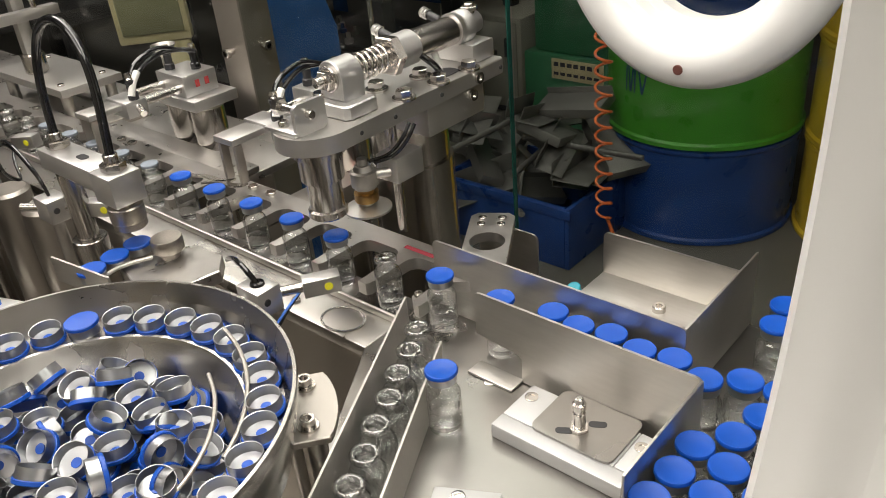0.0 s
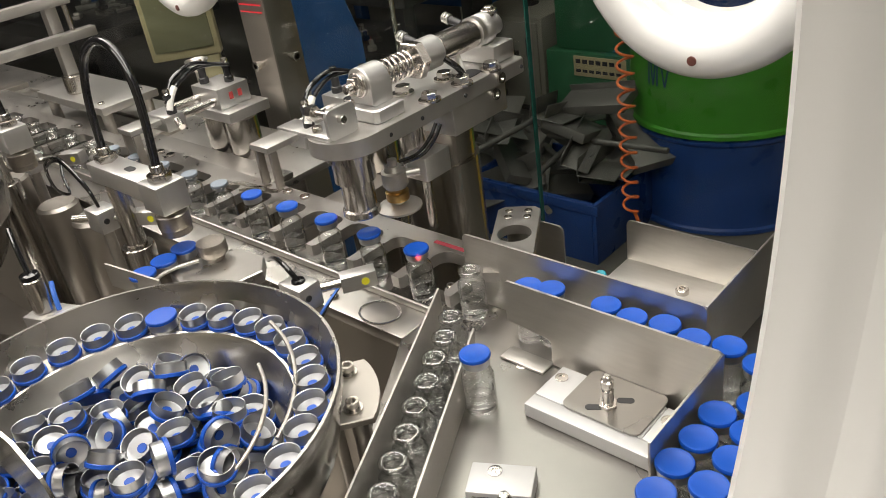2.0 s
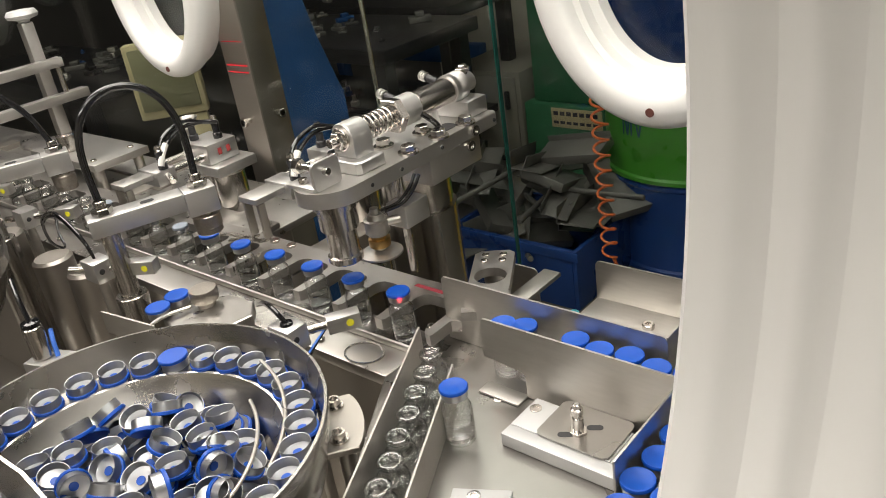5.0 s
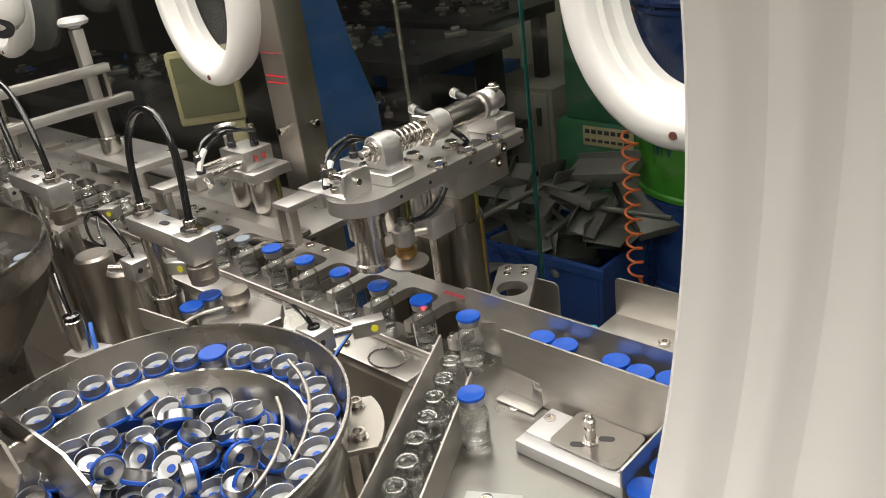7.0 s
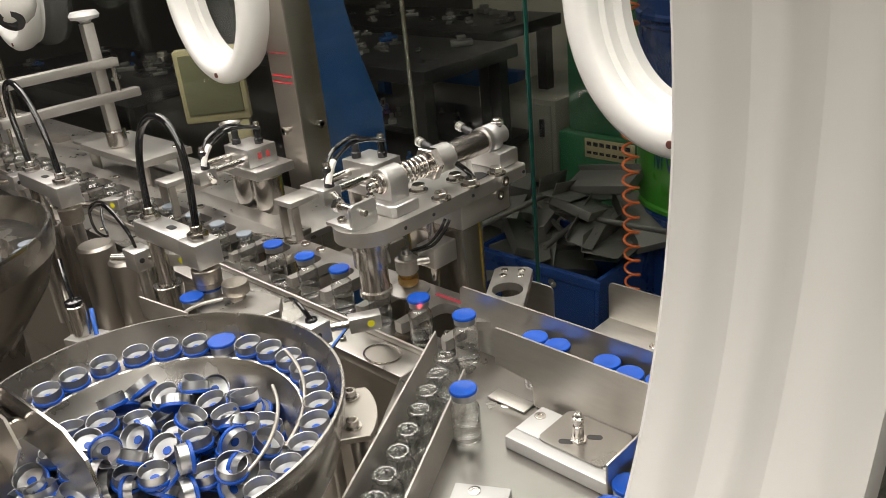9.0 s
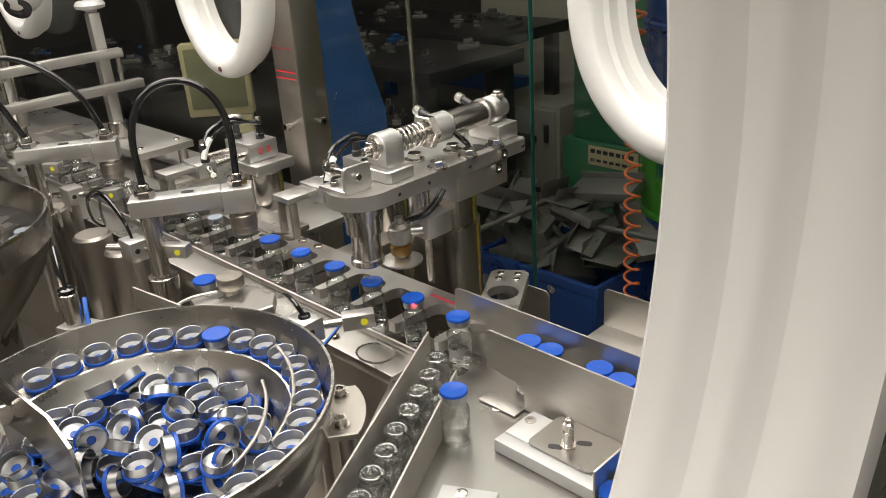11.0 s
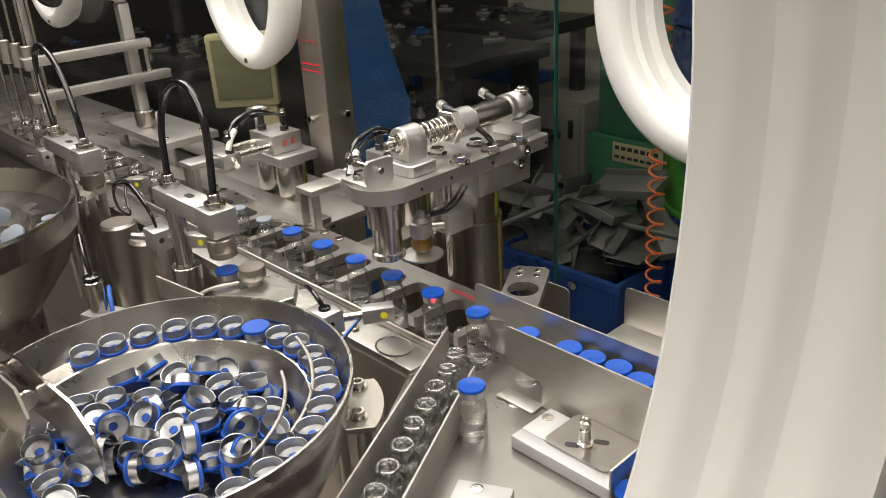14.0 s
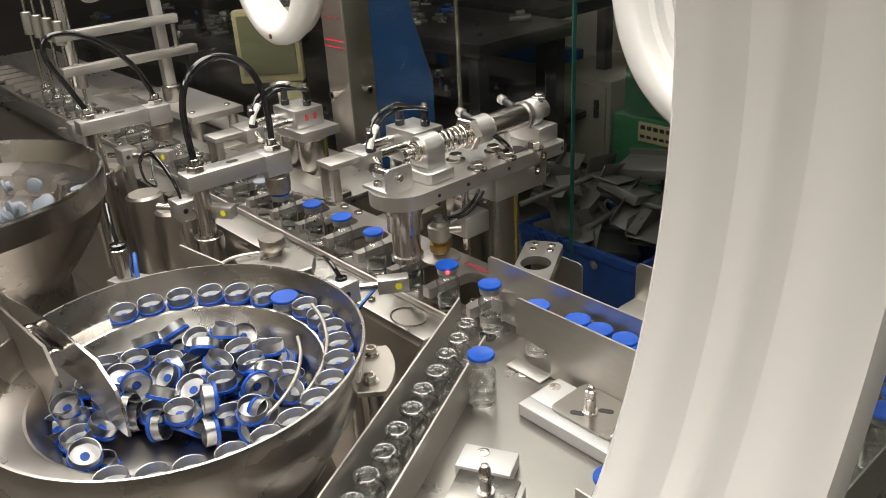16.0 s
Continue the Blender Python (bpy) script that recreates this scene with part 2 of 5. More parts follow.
def mesh_of(name, bm, mat, smooth=35):
    bmesh.ops.recalc_face_normals(bm, faces=bm.faces)
    me = bpy.data.meshes.new(name)
    bm.to_mesh(me)
    bm.free()
    me.materials.append(mat)
    if smooth:
        for p in me.polygons:
            p.use_smooth = True
        me.set_sharp_from_angle(angle=radians(smooth))
    return me


def part(name, bm, mat, parent=None, label="", smooth=35):
    ob = new(name, mesh_of(name, bm, mat, smooth))
    ob.parent = parent
    if label:
        ob["label"] = label
    return ob


def B():
    return bmesh.new()


def thing(name, label, category, m=None, group="", kind=""):
    ob = new(name)
    ob.empty_display_size = 0.01
    if m is not None:
        ob.matrix_basis = m
    return tagged(ob, label, category, group, kind)


def screw(parent, x, y, z, r=0.004, h=0.004, name="screw"):
    bm = B()
    lathe(bm, [(r, 0), (r, h * 0.8), (r * 0.85, h), (r * 0.5, h), (r * 0.5, h * 0.4), (0, h * 0.4)], 14, Matrix.Translation((x, y, z)))
    return part(name, bm, STEEL_SMOOTH, parent)


# ---- the hall: floor, walls, ceiling ----
def slab(name, x0, x1, y0, y1, z0, z1, mat, label):
    bm = B()
    box(bm, x0, x1, y0, y1, z0, z1)
    return tagged(part(name, bm, mat, smooth=0), label, "setting", kind="structure")


slab("floor", -6, 3, -3, 5, -0.1, 0, FLOOR, "grey epoxy workshop floor with worn patches")
slab("wall_north", -6, 3, 5, 5.15, 0, 3, SHADED_WALL, "workshop wall with its deep shade put into the colour")
slab("wall_south", -6, 3, -3.15, -3, 0, 3, BEIGE, "plain beige painted workshop wall")
slab("wall_east", 3, 3.15, -3, 5, 0, 3, BEIGE, "plain beige painted workshop wall")
slab("wall_west", -6.15, -6, -3, 5, 0, 3, SHADED_WALL, "workshop wall with the hall's shade put into the colour")
slab("ceiling", -6, 3, -3, 5, 3, 3.1, CEILING, "plain pale workshop ceiling")


def luminaire(x, y, z, sx, sy, group):
    t = thing("ceiling_light", "unseen slim white strip light with a glowing diffuser", "lamp", pose(x, y, z), group)
    bm = B()
    box(bm, -sx / 2 - 0.015, sx / 2 + 0.015, -sy / 2 - 0.015, sy / 2 + 0.015, 0.012, 0.05, 0.004)
    part("housing", bm, WHITE_PLASTIC, t)
    if z > 2.3:
        for hx in (-sx * 0.35, sx * 0.35):
            bm = B()
            rod(bm, (hx, 0, 0.049), (hx, 0, 3.0 - z), 0.006)
            part("hanger_rod", bm, STEEL, t)
    bm = B()
    box(bm, -sx / 2, sx / 2, -sy / 2, sy / 2, 0.006, 0.0115)
    part("diffuser", bm, LAMP_GLOW, t, smooth=0)


luminaire(-0.62, 0.40, 1.955, 2.2, 0.50, "strip lights")
luminaire(-0.25, -0.35, 2.055, 1.5, 0.30, "strip lights")
# housings for the unseen lamps added in the hall
luminaire(-1.5, 2.0, 2.925, 2.4, 0.3, "strip lights")
luminaire(0.9, -0.9, 2.925, 1.6, 0.5, "strip lights")
luminaire(-1.35, 1.25, 2.605, 1.4, 0.2, "strip lights")
luminaire(-0.9, -1.9, 2.925, 2.6, 0.5, "strip lights")

# machine canopy that carries the strip lights
t = thing("machine_canopy", "brushed steel canopy frame over the machine", "machine part", pose(0, 0, 0), kind="structure")
bm = B()
box(bm, -1.9, 0.3, -0.5, 0.72, 2.10, 2.13, 0.003)
part("canopy_sheet", bm, STEEL, t)
for x in (-1.5, 0.1):
    bm = B()
    box(bm, x - 0.01, x + 0.01, 0.29, 0.31, 2.0, 2.10)
    part("hanger", bm, STEEL, t)

# ---- machine bed ----
bed = thing("machine_bed", "brushed stainless steel machine bed with a flat deck", "machine", pose(0, 0, 0))
DECK = 0.90
bm = B()
box(bm, -2.2, -0.262, 0.382, 0.456, DECK - 0.012, DECK + 0.0, 0.0015)
part("deck", bm, STEEL_PLATE, bed)
bm = B()
box(bm, -2.2, -0.62, 0.512, 0.66, DECK - 0.012, DECK - 0.002, 0.0015)
part("rear_deck", bm, PLATE_GREY, bed)
for x in (-1.5, -0.95, -0.5):
    bm = B()
    box(bm, x - 0.02, x + 0.02, 0.462, 0.60, DECK - 0.03, DECK + 0.0078, 0.001)
    part("cross_slide", bm, STEEL_SKIRT, bed)
bm = B()
prism(bm, [(-0.262, 0.382)] + [(-0.262, 0.466), (-0.032, 0.466), (-0.032, 0.575), (0.125, 0.575), (0.125, 0.13), (-0.105, 0.13)], DECK - 0.012, DECK, bevel=0.001)
part("discharge_plate", bm, STEEL_PLATE, bed)
bm = B()
box(bm, -2.2, -0.268, 0.386, 0.456, 0.25, DECK - 0.013, 0.012)
part("front_skirt", bm, STEEL_SKIRT, bed)
bm = B()
box(bm, -0.255, 0.12, 0.41, 0.463, 0.25, DECK - 0.013, 0.012)
part("end_skirt", bm, STEEL_SKIRT, bed)
bm = B()
box(bm, -2.2, 0.2, -0.2, 0.70, 0.15, 0.56, 0.01)
part("base_cabinet", bm, STEEL_SKIRT, bed)
for x in (-2.1, -0.05):
    for y in (-0.1, 0.6):
        bm = B()
        rod(bm, (x, y, 0), (x, y, 0.155), 0.03)
        part("foot", bm, STEEL, bed)
# rails along the line
bm = B()
box(bm, -2.2, -0.255, 0.4195, 0.4225, DECK, DECK + 0.007, 0.0008)
part("front_rail", bm, STEEL, bed)
bm = B()
ring_n = 32
plate_hole(bm, [(-0.305 + 0.0215 * math.cos(2 * math.pi * i / ring_n), 0.3995 + 0.0170 * math.sin(2 * math.pi * i / ring_n)) for i in range(ring_n)], [(-0.305 + 0.0195 * math.cos(2 * math.pi * i / ring_n), 0.3995 + 0.0150 * math.sin(2 * math.pi * i / ring_n)) for i in range(ring_n)], DECK + 0.0002, DECK + 0.0012)
part("insert_ring", bm, STEEL_SMOOTH, bed)
for x in (-0.9, -0.75, -0.36):
    screw(bed, x, 0.395, DECK, 0.004, 0.004)

# a tall stainless post and the window behind the machine
post = thing("window_post", "square brushed stainless steel window post", "post", pose(0, 0, 0), kind="structure")
bm = B()
box(bm, -0.862, -0.802, 0.70, 0.752, 0.56, 2.1, 0.003)
part("post_body", bm, STEEL_SKIRT, post)
for p0, p1 in (((-0.832, 0.70, 0.978), (-0.832, 0.684, 0.978)), ((-0.802, 0.728, 0.984), (-0.786, 0.728, 0.984))):
    bm = B()
    rod(bm, p0, p1, 0.0045)
    hexagon(bm, (Vector(p0) + Vector(p1)) / 2, p1, 0.0075)
    part("bolt", bm, STEEL_SMOOTH, post)
# red light on the post, drawn as thin glowing strips
for z, h in ((1.062, 0.0022), (1.052, 0.0018), (1.098, 0.0008)):
    bm = B()
    box(bm, -0.855, -0.806, 0.6982, 0.6992, z, z + h)
    part("red_light_strip", bm, RED_GLOW, post, "thin glowing strip drawn as red light on the steel")


def pane(name, x0, x1, y, z0, z1, label, edge=True):
    t = thing(name, label, "window", pose(0, 0, 0), kind="structure")
    bm = B()
    box(bm, x0, x1, y, y + 0.006, z0, z1)
    g = part("glass", bm, PANE, t, smooth=0)
    g.visible_shadow = False
    if edge:
        bm = B()
        box(bm, x1 + 0.0002, x1 + 0.0016, y, y + 0.006, z0, z1)
        part("glass_edge", bm, GLASS_EDGE, t, smooth=0)
    return t


pane("window_1", -0.800, -0.352, 0.702, 0.56, 2.09, "clear rear window pane with a green edge")
pane("window_2", -0.344, 0.24, 0.702, 0.56, 2.09, "clear rear window pane carrying a white port", False)
pane("window_3", -2.1, -0.863, 0.702, 0.56, 2.09, "clear rear window pane carrying a white port", False)
bm = B()
rod(bm, (-0.560, 0.715, 0.99), (-0.560, 0.715, 2.1), 0.003)
tagged(part("window_rod", bm, STEEL_SMOOTH), "thin bright steel rod along the rear window", "rod", kind="structure")


def ellipse_ring(bm, sections, n=72, m=None):
    """A ring swept through (half width, half height, axial place) sections, closed on itself."""
    m = m or Matrix()
    rows = [[bm.verts.new(m @ Vector((a * math.cos(2 * math.pi * i / n), b * math.sin(2 * math.pi * i / n), w))) for i in range(n)] for a, b, w in sections]
    k = len(rows)
    for s in range(k):
        u, v = rows[s], rows[(s + 1) % k]
        for i in range(n):
            bm.faces.new((u[i], u[(i + 1) % n], v[(i + 1) % n], v[i]))
    return bm


def port(name, m, a, b, wide, deep, label):
    t = thing(name, label, "glove port", m, "white ports")
    w, d = wide, deep
    prof = [(0, 0), (0, d * 0.28), (w * 0.16, d * 0.34), (w * 0.16, d * 0.6), (w * 0.26, d * 0.66), (w * 0.28, d * 0.93), (w * 0.36, d), (w * 0.6, d), (w * 0.82, d * 0.95), (w * 0.96, d * 0.83), (w, d * 0.66), (w * 0.96, d * 0.42), (w * 0.82, d * 0.2), (w * 0.72, d * 0.1), (w * 0.72, 0)]
    bm = B()
    ellipse_ring(bm, [(a + r, b + r, z) for r, z in prof], 96, None)
    part("port_ring", bm, WHITE_PLASTIC, t, smooth=50)
    for ang in (270, 30, 150):
        c, s = math.cos(radians(ang)), math.sin(radians(ang))
        bm = B()
        rod(bm, ((a + w * 0.6) * c, (b + w * 0.6) * s, d - 0.001), ((a + w * 0.6) * c, (b + w * 0.6) * s, d + 0.0012), 0.0042)
        part("screw", bm, RUST, t)
    return t


# ports on the rear window: their axis points to the machine (-y)
port("glove_port", pose(-0.138, 0.702, 1.206, 90, 0, 0), 0.079, 0.110, 0.050, 0.056, "white plastic oval glove port on the rear window")
port("glove_port", pose(-0.939, 0.702, 1.203, 90, 0, 0), 0.079, 0.112, 0.042, 0.052, "white plastic oval glove port on the rear window")
port("glove_port", pose(-1.80, 0.702, 1.203, 90, 0, 0), 0.088, 0.112, 0.042, 0.052, "white plastic oval glove port on the rear window")

# the port in the end wall, through which the machine is filmed
PORT_X, PORT_Y, PORT_Z = 0.172, 0.07, 1.225
LOBES = []  # radius and depth of the three soft ribs of its inner side
for s0, s1, swell in ((0.0, 0.30, 0.0022), (0.30, 0.58, 0.0030), (0.58, 1.0, 0.0030)):
    for i in range(9):
        u = i / 8
        k = s0 + (s1 - s0) * u
        LOBES.append((0.030 * k + swell * 0.5 * (math.cos(2 * math.pi * u) - 1), 0.070 * (1 - k)))
t = thing("glove_port", "wide white plastic glove port in the end window", "glove port", pose(PORT_X, PORT_Y, PORT_Z, 90, 0, -90), "white ports")
bm = B()
ellipse_ring(bm, [(0.140 + r, 0.215 + r, z) for r, z in LOBES + [(0.034, 0.0), (0.052, 0.0), (0.058, 0.003), (0.060, 0.009), (0.060, 0.026), (0.036, 0.030), (0.030, 0.066), (0.018, 0.0725), (0.008, 0.0735), (0.002, 0.072)]], 120)
part("port_ring", bm, WHITE_PLASTIC, t, smooth=50)
t = thing("window_4", "clear end window pane round the wide port", "window", pose(0.1455, 0, 0), kind="structure")
bm = B()
n = 96
inner = [(PORT_Y + 0.160 * math.cos(2 * math.pi * i / n), PORT_Z + 0.235 * math.sin(2 * math.pi * i / n)) for i in range(n)]
outer = []
for i in range(n):
    c, s = math.cos(2 * math.pi * i / n), math.sin(2 * math.pi * i / n)
    k = min(0.62 / max(abs(c), 1e-6), 0.32 / max(abs(s), 1e-6)) if s < 0 else min(0.62 / max(abs(c), 1e-6), 0.85 / max(abs(s), 1e-6))
    outer.append((PORT_Y + k * c, PORT_Z + k * s))
plate_hole(bm, outer, inner, 0, 0.005, Matrix(((0, 0, 1, 0), (1, 0, 0, 0), (0, 1, 0, 0), (0, 0, 0, 1))))
g = part("glass", bm, PANE, t, smooth=0)
g.visible_shadow = False


# ---- vials ----
CAP_R, BODY_R = 0.0112, 0.0118


def vial_mesh_set():
    bm = B()
    lathe(bm, [(0, 0.0008), (0.0096, 0.0), (0.0113, 0.0008), (BODY_R, 0.0025), (BODY_R, 0.030), (0.0113, 0.0330), (0.0086, 0.0368), (0.0069, 0.0385), (0.0068, 0.0410), (0.0088, 0.0422), (0.0096, 0.0432), (0.0096, 0.0452), (0.0090, 0.0462), (0.0062, 0.0462), (0.0055, 0.0455), (0.0055, 0.0400)], 36)
    glass_me = mesh_of("vial_glass", bm, VIAL_GLASS, 60)
    bm = B()
    lathe(bm, [(0, 0.0024), (0.0094, 0.0024), (0.01062, 0.0036), (0.01062, 0.0185), (0.0103, 0.0180), (0, 0.0179)], 32)
    liquid_me = mesh_of("liquid", bm, LIQUID, 60)
    bm = B()
    lathe(bm, [(0.0074, 0.0405), (0.0099, 0.0408), (0.01, 0.0415), (0.0102, 0.0466), (0.0095, 0.0469), (0, 0.0469)], 32)
    skirt_me = mesh_of("cap_skirt", bm, CAP_ALU, 40)
    bm = B()
    lathe(bm, [(0, 0.0470), (0.0106, 0.0470), (CAP_R, 0.0475), (CAP_R, 0.0491), (0.0107, 0.0499), (0.0094, 0.0500), (0.0086, 0.0497), (0, 0.0496)], 36)
    lid_me = mesh_of("cap_lid", bm, CAP_BLUE, 40)
    bm = B()
    lathe(bm, [(0, 0.0405), (0.0054, 0.0405), (0.0054, 0.0463), (0.0092, 0.0464), (0.0096, 0.0470), (0.0096, 0.0490), (0.0090, 0.0496), (0, 0.0494)], 30)
    stop_me = mesh_of("stopper", bm, STOPPER, 40)
    return glass_me, liquid_me, skirt_me, lid_me, stop_me


GLASS_ME, LIQUID_ME, SKIRT_ME, LID_ME, STOP_ME = vial_mesh_set()


def vial(kind, x, y, turn=0.0, group="vials on the line", z=DECK):
    labels = {"capped": "clear glass vial with clear liquid and a blue cap", "stoppered": "clear glass vial with clear liquid and grey stopper", "open": "clear glass vial with liquid and an uncapped neck", "empty": "empty clear glass vial with an open neck"}
    t = thing("vial", labels[kind], "vial", pose(x, y, z + 0.0003, 0, 0, turn), group)
    ob = new("vial_glass", GLASS_ME)
    ob.parent = t
    if kind != "empty":
        ob = new("liquid", LIQUID_ME)
        ob.parent = t
    if kind == "capped":
        for n, me in (("cap_skirt", SKIRT_ME), ("cap_lid", LID_ME)):
            ob = new(n, me)
            ob.parent = t
    if kind == "stoppered":
        ob = new("stopper", STOP_ME)
        ob.parent = t
    return t


LINE_Y, PITCH, SLOT6 = 0.440, 0.0598, -0.229


def slot(k):
    return SLOT6 + (k - 6) * PITCH


LINE = []  # (vial, first slot)
for k in range(-18, 8):
    kind = "open" if k == 5 else "capped" if k >= 0 else "stoppered" if k >= -5 else "open"
    LINE.append((vial(kind, slot(k), LINE_Y, 37 * k), k))
# queue between the guide sheets, and the vials in the tray
QUEUE = []
for x, y in ((-0.127, 0.447), (-0.1035, 0.443), (-0.080, 0.447), (-0.056, 0.442), (-0.033, 0.446), (-0.009, 0.438), (0.0115, 0.4505), (0.034, 0.4515)):
    QUEUE.append(vial("capped", x, y, 700 * x, "vials in the tray"))
TRAY = [(0.003, 0.542), (0.006, 0.5165), (0.029, 0.530), (0.031, 0.5045), (0.033, 0.4255), (0.027, 0.4015), (0.012, 0.382), (0.034, 0.3765), (0.012, 0.3575), (0.035, 0.352), (0.010, 0.333), (0.033, 0.3275), (0.057, 0.415), (0.057, 0.390), (0.058, 0.365), (0.0575, 0.340), (0.081, 0.403), (0.081, 0.378), (0.081, 0.353), (0.082, 0.328), (0.056, 0.518), (0.055, 0.543), (0.080, 0.506), (0.080, 0.531), (0.104, 0.519), (0.105, 0.493), (0.105, 0.415), (0.106, 0.390), (0.106, 0.364), (0.082, 0.556), (0.058, 0.315), (0.104, 0.340), (0.012, 0.308), (0.035, 0.302)]
for x, y in TRAY:
    vial("capped", x, y, 900 * x, "vials in the tray")
vial("capped", -0.150, 0.351, 20, "vials in the tray")
# empty vials in the slanting side lane
LANE0, LANE1 = Vector((-0.198, 0.381)), Vector((-0.128, 0.246))
LANE_D = (LANE1 - LANE0).normalized()
LANE_N = Vector((-LANE_D.y, LANE_D.x))
for i in range(11):
    p = LANE0 + LANE_D * (0.0252 * i) + LANE_N * (0.0006 if i % 2 else -0.0006)
    if p.y > 0.14:
        vial("empty", p.x, p.y, 50 * i, "empty vials in the side lane")


def strip(bm, p0, p1, thick, z0, z1, bevel=0.0004, cut=0.0):
    """An upright sheet from p0 to p1; cut slants its first end."""
    a, b = Vector(p0), Vector(p1)
    d = (b - a).normalized()
    n = Vector((-d.y, d.x)) * thick / 2
    prof = [(0, z0), ((b - a).length, z0), ((b - a).length, z1), (cut, z1)]
    m = Matrix(((d.x, 0, n.x, a.x), (d.y, 0, n.y, a.y), (0, 1, 0, 0), (0, 0, 0, 1)))
    return prism(bm, prof, -1, 1, m)


lane = thing("side_lane", "brushed steel sheet walls of a vial lane", "guide rail", pose(0, 0, 0))
for off, ext0, ext1, cut, top in ((0.0135, -0.020, 0.27, 0.0, 0.058), (-0.0155, 0.006, 0.27, -0.008, 0.034)):
    p0, p1 = LANE0 + LANE_D * ext0 - LANE_N * off, LANE0 + LANE_D * ext1 - LANE_N * off
    bm = B()
    strip(bm, p0, p1, 0.0015, DECK, DECK + top, cut=cut)
    part("lane_wall", bm, STEEL, lane)

# ---- guide sheets and tray ----
g = thing("guide_sheet", "folded brushed steel guide sheet with a round corner", "guide rail", pose(0, 0, 0))
bm = B()
pts = arc(-0.170, 0.9605, 0.0045, 180, 90, 4) + arc(-0.006, 0.9605, 0.0045, 90, 0, 4) + [(-0.0015, 0.9012), (-0.134, 0.9012), (-0.134, 0.9215), (-0.137, 0.9245), (-0.1745, 0.9285)]
prism(bm, pts, -0.001, 0.001, Matrix(((1, 0, 0, 0), (0, 0, -1, 0.4185), (0, 1, 0, 0), (0, 0, 0, 1))))
part("front_guide", bm, STEEL, g)
bm = B()
box(bm, -0.1745, -0.1342, 0.404, 0.4195, DECK + 0.0003, DECK + 0.0023, 0.0006)
part("bent_lip", bm, STEEL, g)
bm = B()
box(bm, -0.0025, -0.0005, 0.325, 0.4185, DECK + 0.001, DECK + 0.0645, 0.0008)
part("return_wall", bm, STEEL, g)
bm = B()
prism(bm, rounded(-0.096, -0.036, 0.372, 0.4172, 0.006), DECK + 0.0120, DECK + 0.0138)
part("foot_plate", bm, STEEL_PLATE, g)
b = thing("guide_block", "white nylon mounting block with recessed screws", "block", pose(0, 0, 0), "white blocks")
bm = B()
box(bm, -0.119, -0.022, 0.361, 0.374, DECK, DECK + 0.0115, 0.001)
part("front_bar", bm, WHITE_BLOCK, b)
for x0, x1, h in ((-0.119, -0.0955, 0.0115), (-0.0345, -0.022, 0.0115), (-0.0953, -0.0347, 0.0113)):
    bm = B()
    box(bm, x0, x1, 0.3742, 0.410, DECK, DECK + h, 0.001)
    part("block_body", bm, WHITE_BLOCK, b)
screw(b, -0.1120, 0.398, DECK + 0.0115, 0.0048, 0.001)
screw(b, -0.028, 0.398, DECK + 0.0115, 0.0048, 0.001)
for x, y, turn in ((-0.0600, 0.3985, 30), (-0.0745, 0.3815, 30)):
    bm = B()
    prism(bm, rounded(-0.006, 0.006, -0.0028, 0.0028, 0.0026), DECK + 0.01375, DECK + 0.0140, pose(x, y, 0, 0, 0, turn))
    part("slot", bm, DARK, g, "dark adjusting slot")
b = thing("stud", "turned steel stud standing on the foot plate", "stud", pose(-0.0675, 0.388, DECK + 0.0139))
bm = B()
hexagon(bm, (0, 0, 0), (0, 0, 0.003), 0.0068)
part("nut", bm, STEEL_SMOOTH, b)
bm = B()
lathe(bm, [(0.0042, 0.003), (0.0042, 0.014), (0.0034, 0.015), (0.0034, 0.0165), (0.0045, 0.0175), (0.0045, 0.0215), (0.003, 0.0225), (0.0028, 0.0255), (0.0018, 0.0262), (0, 0.0262)], 20)
part("stem", bm, STEEL_SMOOTH, b)
b = thing("guide_block", "white nylon mounting block with recessed screws", "block", pose(0, 0, 0), "white blocks")
bm = B()
box(bm, -0.021, 0.021, -0.013, 0.013, 0, 0.0115, 0.001, pose(-0.089, 0.296, DECK, 0, 0, 28))
part("block_body", bm, WHITE_BLOCK, b)
screw(b, -0.096, 0.299, DECK + 0.0115, 0.0048, 0.001)
b = thing("foot_plate", "small steel foot plate with a stud", "plate", pose(-0.062, 0.268, DECK))
bm = B()
box(bm, -0.024, 0.024, -0.018, 0.018, 0, 0.0113, 0.001, pose(0, 0, 0, 0, 0, 28))
part("block_body", bm, WHITE_BLOCK, b)
bm = B()
box(bm, -0.026, 0.02, -0.02, 0.02, 0.0116, 0.0134, 0.0006, pose(0, 0, 0, 0, 0, 28))
part("plate", bm, STEEL_PLATE, b)
bm = B()
lathe(bm, [(0.0062, 0.0136), (0.0062, 0.017), (0.0042, 0.017), (0.0042, 0.028), (0.0034, 0.029), (0.0045, 0.031), (0.0045, 0.035), (0.0028, 0.039), (0, 0.0395)], 18)
part("stem", bm, STEEL_SMOOTH, b)
screw(bed, -0.155, 0.406, DECK - 0.001, 0.005, 0.0018)

g = thing("guide_sheet", "folded brushed steel rear guide sheet along the tray", "guide rail", pose(0, 0, 0))
bm = B()
pts = arc(-0.2455, 0.9605, 0.0045, 180, 90, 4) + arc(-0.036, 0.9605, 0.0045, 90, 0, 4) + [(-0.0315, 0.9005), (-0.250, 0.9005)]
prism(bm, pts, -0.001, 0.001, Matrix(((1, 0, 0, 0), (0, 0, -1, 0.4595), (0, 1, 0, 0), (0, 0, 0, 1))))
part("rear_guide", bm, STEEL, g)
bm = B()
